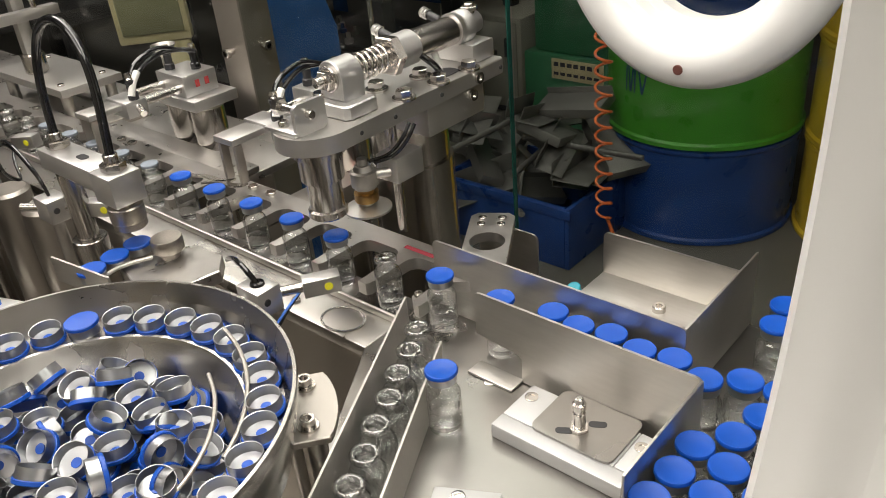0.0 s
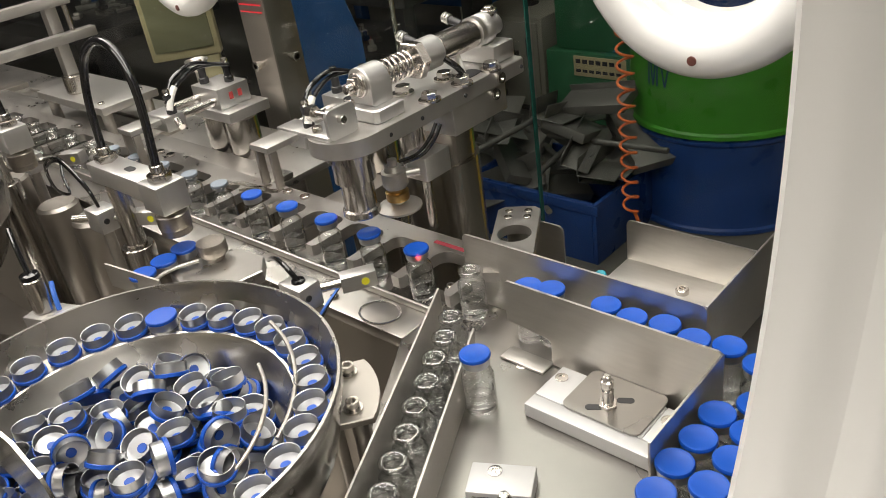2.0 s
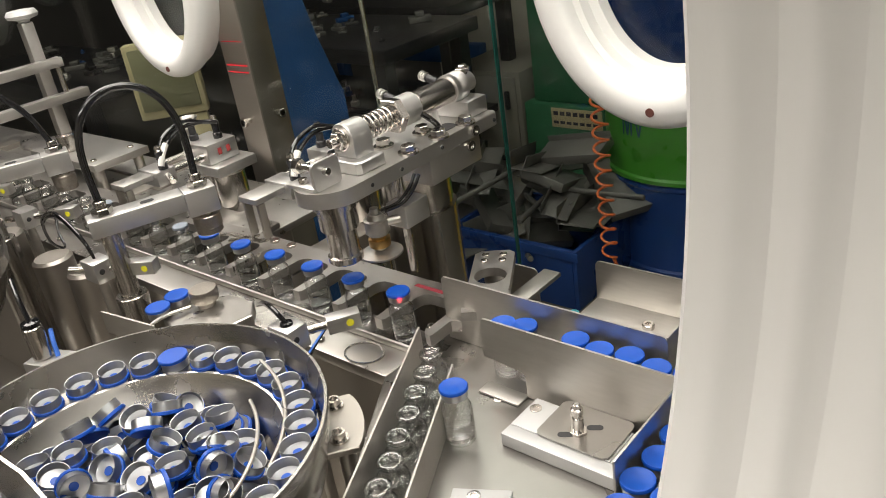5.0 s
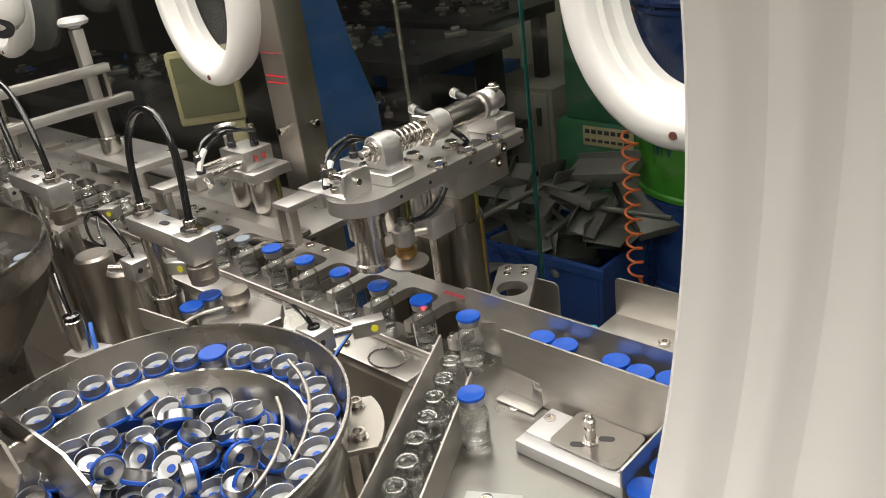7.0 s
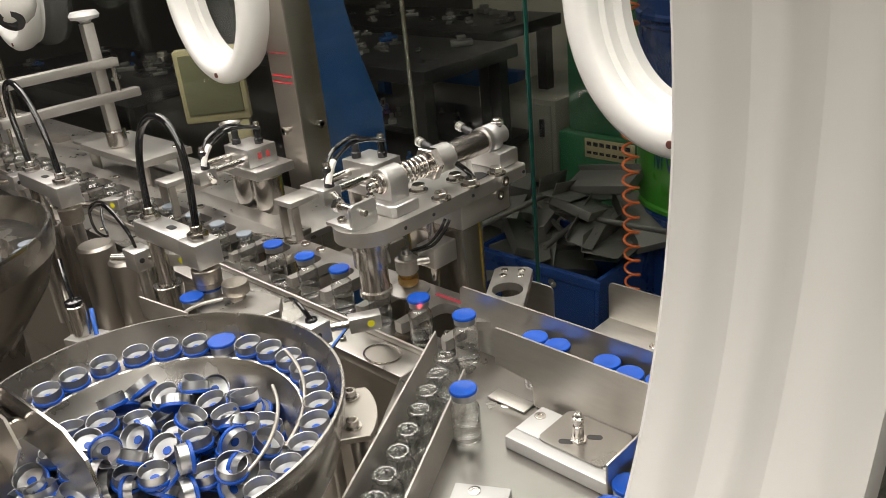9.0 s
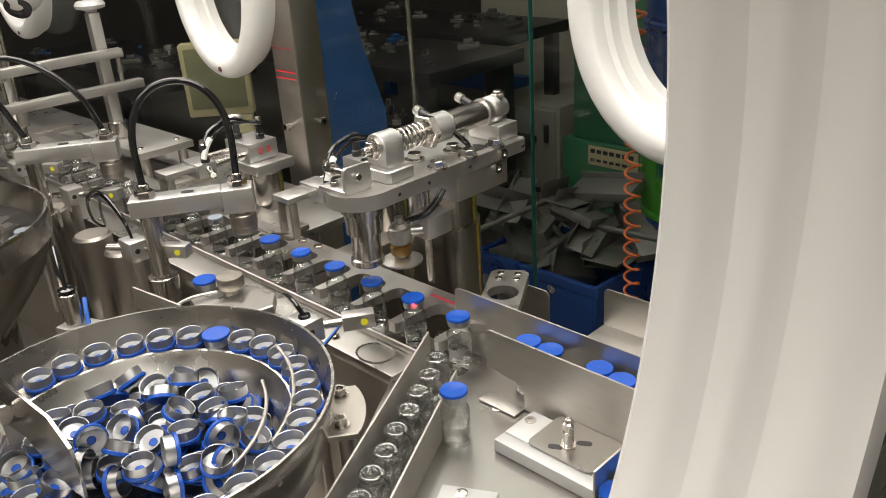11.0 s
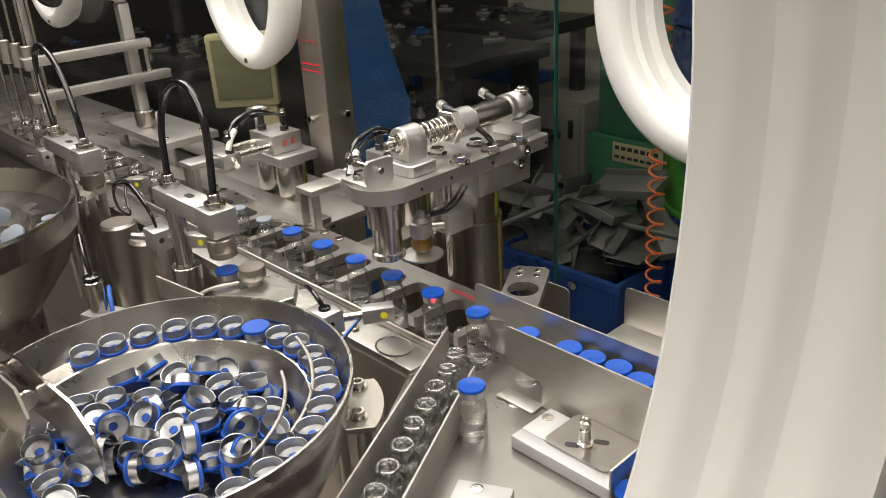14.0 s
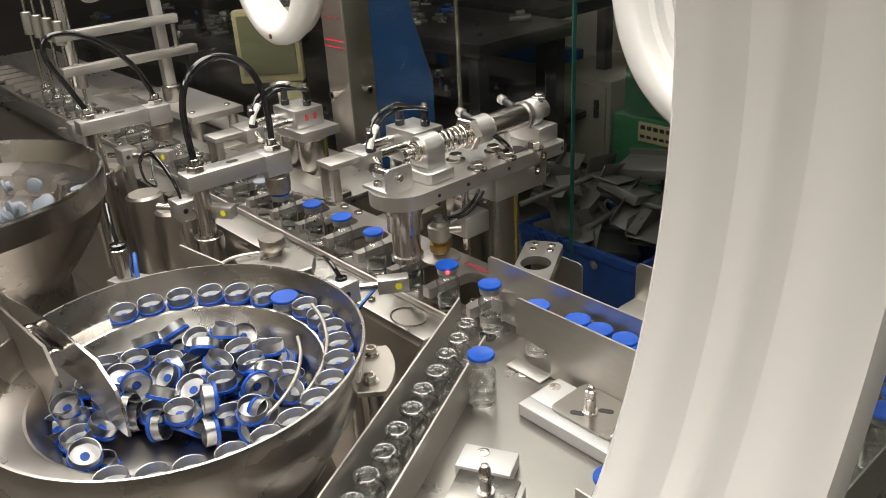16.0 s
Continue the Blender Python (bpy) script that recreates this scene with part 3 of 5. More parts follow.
box(bm, -0.0335, -0.0315, 0.4595, 0.576, DECK, DECK + 0.0645, 0.0008)
part("return_wall", bm, STEEL, g)
b = thing("angle_bracket", "folded brushed steel angle bracket on the bed", "bracket", pose(0, 0, 0))
bm = B()
pts = [(-0.162, 0.902)] + arc(-0.157, 0.938, 0.005, 180, 90, 4) + arc(-0.040, 0.938, 0.005, 90, 0, 4) + [(-0.035, 0.902)]
prism(bm, pts, -0.001, 0.001, Matrix(((1, 0, 0, 0), (0, 0, -1, 0.577), (0, 1, 0, 0), (0, 0, 0, 1))))
part("upright", bm, STEEL, b)
bm = B()
box(bm, -0.162, -0.034, 0.532, 0.577, 0.9005, 0.9035, 0.0008)
part("base", bm, STEEL, b)
screw(b, -0.095, 0.549, 0.9035, 0.0055, 0.005)
for x in (-0.14, -0.06):
    bm = B()
    rod(bm, (x, 0.56, 0.56), (x, 0.56, 0.9004), 0.008)
    part("support_rod", bm, STEEL, b)
bm = B()
box(bm, 0.118, 0.120, 0.29, 0.58, DECK, DECK + 0.045, 0.0008)
tagged(part("tray_wall", bm, STEEL), "low brushed steel wall at the tray's end", "tray wall")
bm = B()
box(bm, -0.0005, 0.120, 0.288, 0.290, DECK, DECK + 0.045, 0.0008)
tagged(part("tray_wall", bm, STEEL), "low brushed steel wall along the tray", "tray wall")

# ---- the indexing comb behind the line (moves) ----
COMB_END = -0.222
comb = thing("indexing_comb", "dull machined plate with a row of pockets", "machine part", pose(0, 0, 0))
bm = B()
pts = [(COMB_END + 0.006, 0.500), (COMB_END, 0.506)]
pts += [(-1.95, 0.506), (-1.95, 0.429)]
k = -22
while k <= 6:
    c = slot(k) - 0.048
    if c - PITCH / 2 > -1.94:
        a, b2 = c - PITCH / 2 + 0.0065, c + PITCH / 2 - 0.0065
        pts += [(a - 0.0125, 0.4265), (a - 0.0035, 0.4265), (a - 0.001, 0.430)] + arc(a + 0.011, 0.473, 0.011, 180, 90, 4) + arc(b2 - 0.011, 0.473, 0.011, 90, 0, 4) + [(b2 + 0.001, 0.430)]
    k += 1
pts += [(-0.2475, 0.4265), (-0.2435, 0.4265), (-0.2425, 0.430), (-0.2425, 0.455), (COMB_END + 0.004, 0.464)]
prism(bm, pts, DECK + 0.0105, DECK + 0.022)
part("comb_plate", bm, PLATE_GREY, comb)
for x in (-0.236, -0.252, -0.515, -0.545, -0.79, -0.815, -1.05):
    bm = B()
    hexagon(bm, (x, 0.496, DECK + 0.022), (x, 0.496, DECK + 0.0255), 0.0058)
    part("bolt", bm, STEEL_SMOOTH, comb)
# red light on the comb, drawn as a thin glowing strip
bm = B()
box(bm, -0.318, -0.262, 0.4895, 0.4945, DECK + 0.0221, DECK + 0.0223)
part("red_light_strip", bm, RED_SOFT, comb, "thin glowing strip drawn as red light on the plate")
# rear fixed plates
for x0, x1, y0, y1, z1, lab in ((-1.9, -0.62, 0.512, 0.56, 0.006, "long machined steel cover plate behind the line"), (-1.45, -0.98, 0.59, 0.655, 0.004, "low machined steel plate behind the line")):
    bm = B()
    box(bm, x0, x1, y0, y1, DECK - 0.0015, DECK + z1, 0.0015)
    tagged(part("cover_plate", bm, PLATE_GREY), lab, "plate", "cover plates")


# ---- capping station: columns, and the head that moves up and down ----
cols = thing("capper_column", "thick polished steel column on the bed", "column", pose(-0.403, 0.600, 0.56))
bm = B()
lathe(bm, [(0, 0), (0.048, 0), (0.048, 0.01), (0.0435, 0.012), (0.0435, 0.392), (0, 0.392)], 40)
part("column_body", bm, STEEL_SMOOTH, cols)
capper = thing("capping_head", "aluminium arm with a pneumatic cylinder and pressing head", "machine head", pose(-0.351, 0.44, 1.051))
bm = B()
pts = arc(0, 0.0, 0.034, 180, 360, 20) + [(0.0335, 0.05), (0.033, 0.10), (0.033, 0.210), (0.029, 0.214), (-0.050, 0.214), (-0.050, 0.12), (-0.036, 0.05)]
prism(bm, pts, -0.015, 0.0, bevel=0.0012)
part("arm_plate", bm, ALU, capper)
bm = B()
box(bm, -0.060, 0.028, 0.105, 0.186, -0.045, -0.0152, 0.002)
part("clamp_block", bm, ALU, capper)
bm = B()
lathe(bm, [(0, -0.135), (0.040, -0.135), (0.040, -0.0455), (0, -0.0455)], 36, pose(-0.052, 0.160, 0))
part("sliding_column", bm, STEEL_SMOOTH, capper)
bm = B()
lathe(bm, [(0, -0.082), (0.0095, -0.082), (0.0155, -0.082), (0.017, -0.0805), (0.017, -0.075), (0.0148, -0.0735), (0.0148, -0.048), (0.0185, -0.047), (0.0185, -0.026), (0.0215, -0.0255), (0.0215, -0.0152), (0, -0.0152)], 36)
part("press_head", bm, STEEL_SMOOTH, capper)
# side spindle with knurled brass nut
bm = B()
lathe(bm, [(0, -0.068), (0.012, -0.068), (0.0215, -0.067), (0.0215, -0.065), (0.006, -0.062), (0.006, -0.058), (0, -0.058)], 28, pose(0.006, 0.040, -0.026))
part("cup_disc", bm, ALU, capper)
bm = B()
lathe(bm, [(0, -0.0580), (0.0105, -0.0580), (0.011, -0.057), (0.011, -0.050), (0.008, -0.0495), (0.008, -0.046), (0, -0.046)], 28, pose(0.006, 0.040, -0.026))
part("knurled_nut", bm, BRASS, capper, "knurled brass nut")
bm = B()
lathe(bm, [(0, -0.0458), (0.010, -0.0458), (0.010, -0.044), (0.012, -0.043), (0.012, -0.030), (0.009, -0.029), (0.007, -0.024), (0.0045, -0.024), (0.0045, -0.0182), (0, -0.0182)], 28, pose(0.006, 0.040, -0.026))
part("spindle", bm, STEEL, capper)
bm = B()
box(bm, 0.006, 0.032, 0.056, 0.090, -0.070, -0.046, 0.0015)
part("spindle_block", bm, ALU_PALE, capper)
bm = B()
rod(bm, (0.009, 0.042, -0.060), (0.022, 0.058, -0.060), 0.0045)
part("spindle_pin", bm, STEEL, capper)
bm = B()
rod(bm, (0.012, 0.074, -0.0152), (0.012, 0.074, -0.13), 0.0045)
part("guide_rod", bm, STEEL_SMOOTH, capper)
# on top: bearing block, clevis, spring, pneumatic cylinder
bm = B()
pts = [(-0.020, 0.016), (0.020, 0.016), (0.024, 0.020), (0.024, 0.050), (-0.020, 0.050), (-0.024, 0.046), (-0.024, 0.020)]
prism(bm, pts, 0.0, 0.0125, bevel=0.0012)
part("bearing_block", bm, ALU_PALE, capper)
bm = B()
rod(bm, (-0.017, 0.026, 0.0126), (-0.017, 0.026, 0.0165), 0.007)
part("bearing_cap", bm, STEEL_SMOOTH, capper)
AX = 0.031
bm = B()
pts = arc(0.0, 0.0, 0.0145, 0, 180, 14) + [(-0.0145, -0.0183), (0.0145, -0.0183)]
prism(bm, pts, -0.012, 0.012, Matrix(((1, 0, 0, 0.0), (0, 0, -1, 0.036), (0, 1, 0, AX), (0, 0, 0, 1))), bevel=0.001)
part("clevis", bm, ALU_PALE, capper)
bm = B()
rod(bm, (0, 0.0245, AX), (0, 0.0205, AX), 0.011)
hexagon(bm, (0, 0.0205, AX), (0, 0.0155, AX), 0.0085)
rod(bm, (0, 0.0155, AX), (0, 0.008, AX), 0.0045)
part("clevis_nut", bm, STEEL_SMOOTH, capper, "bright hexagonal clevis nut")
bm = B()
turns, n = 5.5, 90
pipe(bm, [(0.0108 * math.cos(2 * math.pi * turns * i / n), 0.050 + 0.034 * i / n, AX + 0.0108 * math.sin(2 * math.pi * turns * i / n)) for i in range(n + 1)], 0.0014, 8, 1)
part("coil_spring", bm, STEEL_SMOOTH, capper)
bm = B()
rod(bm, (0, 0.048, AX), (0, 0.10, AX), 0.0045)
part("piston_rod", bm, STEEL_SMOOTH, capper)
bm = B()
hexagon(bm, (0, 0.088, AX), (0, 0.098, AX), 0.0185)
part("mount_nut", bm, STEEL_SMOOTH, capper)
bm = B()
lathe(bm, [(0.006, 0), (0.0125, 0), (0.0135, 0.001), (0.0135, 0.004), (0.0155, 0.005), (0.0155, 0.028), (0.0145, 0.029), (0, 0.029)], 30, axis_to((0, 0.092, AX), (0, 0.2, AX))[0])
part("front_cap", bm, ALU_PALE, capper)
bm = B()
rod(bm, (0, 0.121, AX), (0, 0.180, AX), 0.0135, 30)
part("cylinder_barrel", bm, STEEL_SMOOTH, capper)
bm = B()
lathe(bm, [(0, 0), (0.0155, 0), (0.0155, 0.004), (0.0148, 0.005), (0.0148, 0.009), (0.0155, 0.010), (0.0155, 0.020), (0.0105, 0.022), (0.0105, 0.036), (0, 0.036)], 30, axis_to((0, 0.176, AX), (0, 0.3, AX))[0])
part("rear_cap", bm, ALU_PALE, capper)
bm = B()
rod(bm, (0, 0.205, AX + 0.008), (0, 0.205, AX + 0.019), 0.005)
hexagon(bm, (0, 0.205, AX + 0.012), (0, 0.205, AX + 0.016), 0.0085)
part("rear_bolt", bm, STEEL_SMOOTH, capper)
bm = B()
box(bm, -0.026, 0.022, 0.180, 0.212, 0.0002, 0.018, 0.0015)
part("cylinder_foot", bm, ALU_PALE, capper)
for y in (0.112, 0.176):
    bm = B()
    rod(bm, (-0.012, y, AX + 0.008), (-0.026, y, AX + 0.012), 0.004)
    part("fitting", bm, DARK, capper)
    bm = B()
    lathe(bm, [(0.0045, 0), (0.0055, 0.001), (0.0045, 0.003), (0.0055, 0.004), (0.0045, 0.006), (0.0055, 0.007), (0.004, 0.009), (0, 0.009)], 14, axis_to((-0.026, y, AX + 0.012), (-0.04, y, AX + 0.016))[0])
    part("hose_nipple", bm, ALU_PALE, capper)
for x, y in ((0.026, 0.080), (0.026, 0.125), (-0.012, 0.085), (0.026, 0.168), (0.0, 0.130)):
    bm = B()
    lathe(bm, [(0, 0), (0.0105, 0), (0.0105, 0.002), (0, 0.002)], 22, pose(x, y, 0.0002))
    part("washer", bm, STEEL_SMOOTH, capper)
    bm = B()
    hexagon(bm, (x, y, 0.0022), (x, y, 0.0085), 0.0075)
    part("bolt", bm, STEEL_SMOOTH, capper)
bm = B()
prism(bm, rounded(-0.010, 0.010, -0.015, 0.015, 0.009, 6), 0.0003, 0.0008, pose(0.012, 0.148, 0))
part("slot_recess", bm, DARK, capper)
bm = B()
pipe(bm, [(0.014, 0.146, -0.004), (0.018, 0.132, 0.012), (0.014, 0.118, 0.026)], 0.003)
part("hose", bm, BLACK, capper)
bm = B()
pipe(bm, [(0.006, 0.150, 0.0), (0.005, 0.148, 0.012), (0.004, 0.146, 0.022)], 0.0032)
part("white_hose", bm, CABLE_WHITE, capper, "short white hose")
for y, z in ((0.172, -0.008), (0.168, -0.024)):
    bm = B()
    lathe(bm, [(0.0055, 0), (0.0055, 0.0025), (0.0028, 0.0025), (0.0028, 0.001), (0, 0.001)], 14, axis_to((0.0335 if z > -0.014 else 0.0285, y, z), (1, y, z))[0])
    part("cap_screw", bm, STEEL_SMOOTH, capper)
for y in (0.02, 0.06, 0.12, 0.206):
    bm = B()
    rod(bm, (0.030, y, -0.008), (0.0342, y, -0.008), 0.0020)
    part("tapped_hole", bm, DARK, capper)
# folded stop bracket with adjusting screw on the rounded end
bm = B()
box(bm, -0.026, 0.012, -0.030, 0.004, 0.0002, 0.004, 0.0008)
prism(bm, rounded(-0.016, 0.016, 0.0, 0.026, 0.005), -0.0018, 0.0018, Matrix(((0, 0, 1, 0.0112), (1, 0, 0, -0.012), (0, 1, 0, 0.0), (0, 0, 0, 1))))
part("stop_bracket", bm, ALU_PALE, capper)
bm = B()
rod(bm, (-0.026, -0.014, 0.016), (0.018, -0.014, 0.016), 0.0036)
hexagon(bm, (0.002, -0.014, 0.016), (0.0085, -0.014, 0.016), 0.0072)
hexagon(bm, (-0.026, -0.014, 0.016), (-0.019, -0.014, 0.016), 0.0072)
part("adjusting_screw", bm, STEEL_SMOOTH, capper)
screw(capper, -0.010, -0.022, 0.004, 0.0045, 0.005)
# cables below the arm
for dx in (0.0, 0.006):
    bm = B()
    pipe(bm, [(0.040 - dx, 0.075, -0.018), (0.038 - dx, 0.066, -0.030), (0.030 - dx, 0.056, -0.042), (0.016 - dx, 0.045, -0.048)], 0.0016)
    part("cable", bm, BLACK, capper)

# ---- swing arms that carry caps and stoppers (move) ----
ARM_X, ARM_Y, ARM_Z = -0.567, 0.323, 0.988
ARM2_X, ARM2_Y = -0.890, 0.323


def sleeve(x, y, z_top):
    t = thing("arm_sleeve", "upright polished steel bearing sleeve", "column", pose(x, y, 0.56))
    bm = B()
    h = z_top - 0.56
    lathe(bm, [(0, 0), (0.0165, 0), (0.0165, h - 0.001), (0.0155, h), (0.0105, h), (0.0105, h - 0.02), (0, h - 0.02)], 30)
    part("sleeve_body", bm, STEEL_SMOOTH, t)


def swing_arm(x, y, z, length, label, lean=0.0):
    sleeve(x, y, DECK + 0.038)
    t = thing("swing_arm", label, "machine arm", pose(x, y, z), "swing arms")
    bm = B()
    rod(bm, (0, 0, -0.13), (0, 0, 0.0005), 0.0100)
    part("arm_shaft", bm, STEEL_SMOOTH, t)
    bm = B()
    box(bm, -0.017, length - 0.018, -0.0135, 0.0135, 0.0, 0.019, 0.0012)
    box(bm, length - 0.0178, length + 0.015, -0.0145, 0.0145, -0.008, 0.019, 0.0012)
    part("arm_bar", bm, ALU_PALE, t)
    for px in (0.0, length):
        bm = B()
        hexagon(bm, (px, 0, 0.0192), (px, 0, 0.0265), 0.0105)
        rod(bm, (px, 0, 0.0265), (px, 0, 0.034), 0.0062)
        part("union_nut", bm, STEEL_SMOOTH, t)
    bm = B()
    pts = []
    for i in range(13):
        a = math.pi * i / 12
        lift = math.sin(a)
        pts.append((length / 2 - (length / 2 + 0.012 * lift) * math.cos(a) - lean * lift, 0.010 * math.sin(a), 0.030 + 0.105 * lift ** 0.75))
    pipe(bm, pts, 0.0038, 12, 4)
    part("air_hose", bm, BLACK, t, "glossy black looped air hose")
    bm = B()
    prism(bm, rounded(-0.007, 0.007, -0.004, 0.004, 0.0038), 0.0191, 0.0195, pose(length * 0.45, 0, 0))
    part("slot", bm, DARK, t)
    bm = B()
    rod(bm, (length, 0, -0.016), (length, 0, -0.008), 0.0092)
    part("pick_stem", bm, STEEL_SMOOTH, t)
    bm = B()
    lathe(bm, [(0, -0.033), (0.0130, -0.033), (0.0140, -0.032), (0.0140, -0.0265), (0.0145, -0.026), (0.0148, -0.025), (0.0148, -0.013), (0.0135, -0.012), (0.0092, -0.012)], 30, pose(length, 0, 0))
    part("pick_collar", bm, KNURL, t, "knurled steel pick-up collar")
    return t


ARM_LEN = 0.096
arm_caps = swing_arm(ARM_X, ARM_Y, ARM_Z + 0.022, ARM_LEN, "aluminium swing arm with a black air hose and collar")
arm_stop = swing_arm(ARM2_X, ARM2_Y, ARM_Z + 0.022, 0.096, "aluminium swing arm with a black air hose above stoppers", 0.058)


# ---- sensor holders: cross block on an upright rod, with sensor head ----
def sensor_holder(x, y, z, tip, group="sensor holders", cable=True):
    t = thing("sensor_holder", "aluminium cross clamp with a rod and sensor", "sensor", pose(x, y, z), group)
    bm = B()
    rod(bm, (0.004, -0.002, -0.25), (0.004, -0.002, -0.0115), 0.0055)
    part("upright_rod", bm, STEEL, t)
    bm = B()
    box(bm, -0.014, 0.014, -0.011, 0.011, -0.0115, 0.0115, 0.001)
    part("cross_block", bm, ALU_PALE, t)
    bm = B()
    rod(bm, (0.013, -0.0035, 0.001), (0.0148, -0.0035, 0.001), 0.003)
    part("tapped_hole", bm, DARK, t)
    d = Vector(tip) - Vector((x, y, z))
    bm = B()
    back = -d.normalized() * 0.034
    rod(bm, back, d, 0.0042)
    part("cross_rod", bm, STEEL_SMOOTH, t)
    m, _ = axis_to(d * 0.82, d * 1.3)
    bm = B()
    box(bm, -0.0072, 0.0072, -0.0072, 0.0072, 0, 0.030, 0.0008, m)
    part("sensor_head", bm, ALU_PALE, t)
    bm = B()
    side = d.normalized().cross(Vector((0, 0, 1)))
    if side.y > 0:
        side = -side
    lathe(bm, [(0, 0.0073), (0.0034, 0.0073), (0.0034, 0.0077), (0, 0.0077)], 20, Matrix.Translation(d * 0.82 + d.normalized() * 0.020) @ side.to_track_quat("Z", "Y").to_matrix().to_4x4())
    part("round_sticker", bm, YELLOW_TAG, t, "round yellow sticker")
    if cable:
        bm = B()
        pipe(bm, [(0.0, 0, 0.0115), (-0.010, -0.002, 0.024), (-0.032, 0.004, 0.022), (-0.055, 0.012, 0.010)], 0.0024)
        part("cable", bm, BLACK, t)
        bm = B()
        lathe(bm, [(0.003, 0.0112), (0.0062, 0.0114), (0.0055, 0.0135), (0.003, 0.014)], 16)
        part("grommet", bm, BLACK, t)
        for s in (0.0, 0.004):
            bm = B()
            pipe(bm, [d * 0.80 + Vector((0, 0, -0.002)), d * 0.55 + Vector((0.008, -0.012 - s, -0.012)), d * 0.28 + Vector((0.014, -0.016 - s, -0.024)), (0.018, -0.012, -0.036 - s)], 0.0012, 8)
            part("wire", bm, CABLE_BLUE if s else BLACK, t)
    return t


sensor_holder(-0.331, 0.343, 0.945, (-0.308, 0.377, 0.9455))
h = sensor_holder(-0.597, 0.312, 0.966, (-0.56, 0.335, 0.966), cable=False)
for r in (0.036, 0.040):
    bm = B()
    pipe(bm, [(-0.002, 0, 0.011), (-0.016, 0.0, 0.030 + r - 0.036), (-0.070, 0.004, 0.046 + r - 0.036), (-0.125, 0.008, 0.026 + r - 0.036), (-0.140, 0.014, -0.004), (-0.150, 0.030, -0.020), (-0.185, 0.042, -0.012), (-0.215, 0.056, -0.004 - r + 0.036)], 0.0016)
    part("cable_loop", bm, BLACK, h)
h = sensor_holder(-0.868, 0.355, 0.958, (-0.812, 0.382, 0.963), cable=False)
sensor_holder(-1.10, 0.365, 0.950, (-1.05, 0.395, 0.952), cable=False)

# side jig in front: block with plunger and blue cable
t = thing("plunger_block", "aluminium block with a steel plunger and blue cable", "sensor", pose(-0.476, 0.205, 0.948))
bm = B()
box(bm, -0.030, 0.018, -0.013, 0.013, -0.010, 0.010, 0.001, pose(0, 0, 0, 0, 0, 20))
part("block_body", bm, ALU_PALE, t)
bm = B()
rod(bm, (-0.016, -0.006, 0.010), (-0.016, -0.006, 0.042), 0.0085)
part("plunger", bm, STEEL_SMOOTH, t)
bm = B()
lathe(bm, [(0.005, 0.042), (0.0078, 0.0422), (0.0078, 0.046), (0.005, 0.047), (0, 0.047)], 18, pose(-0.016, -0.006, 0))
part("plunger_cap", bm, BLACK, t)
bm = B()
pipe(bm, [(-0.016, -0.006, 0.046), (-0.026, -0.004, 0.062), (-0.038, 0.0, 0.080)], 0.0022)
part("cable", bm, BLACK, t)
bm = B()
pipe(bm, [(-0.006, 0.002, 0.0095), (-0.010, 0.004, 0.022), (-0.018, 0.008, 0.030)], 0.0022)
part("blue_cable", bm, CABLE_BLUE, t, "blue cable")
bm = B()
rod(bm, (0, 0, -0.3), (0, 0, -0.0102), 0.006)
part("upright_rod", bm, STEEL, t)

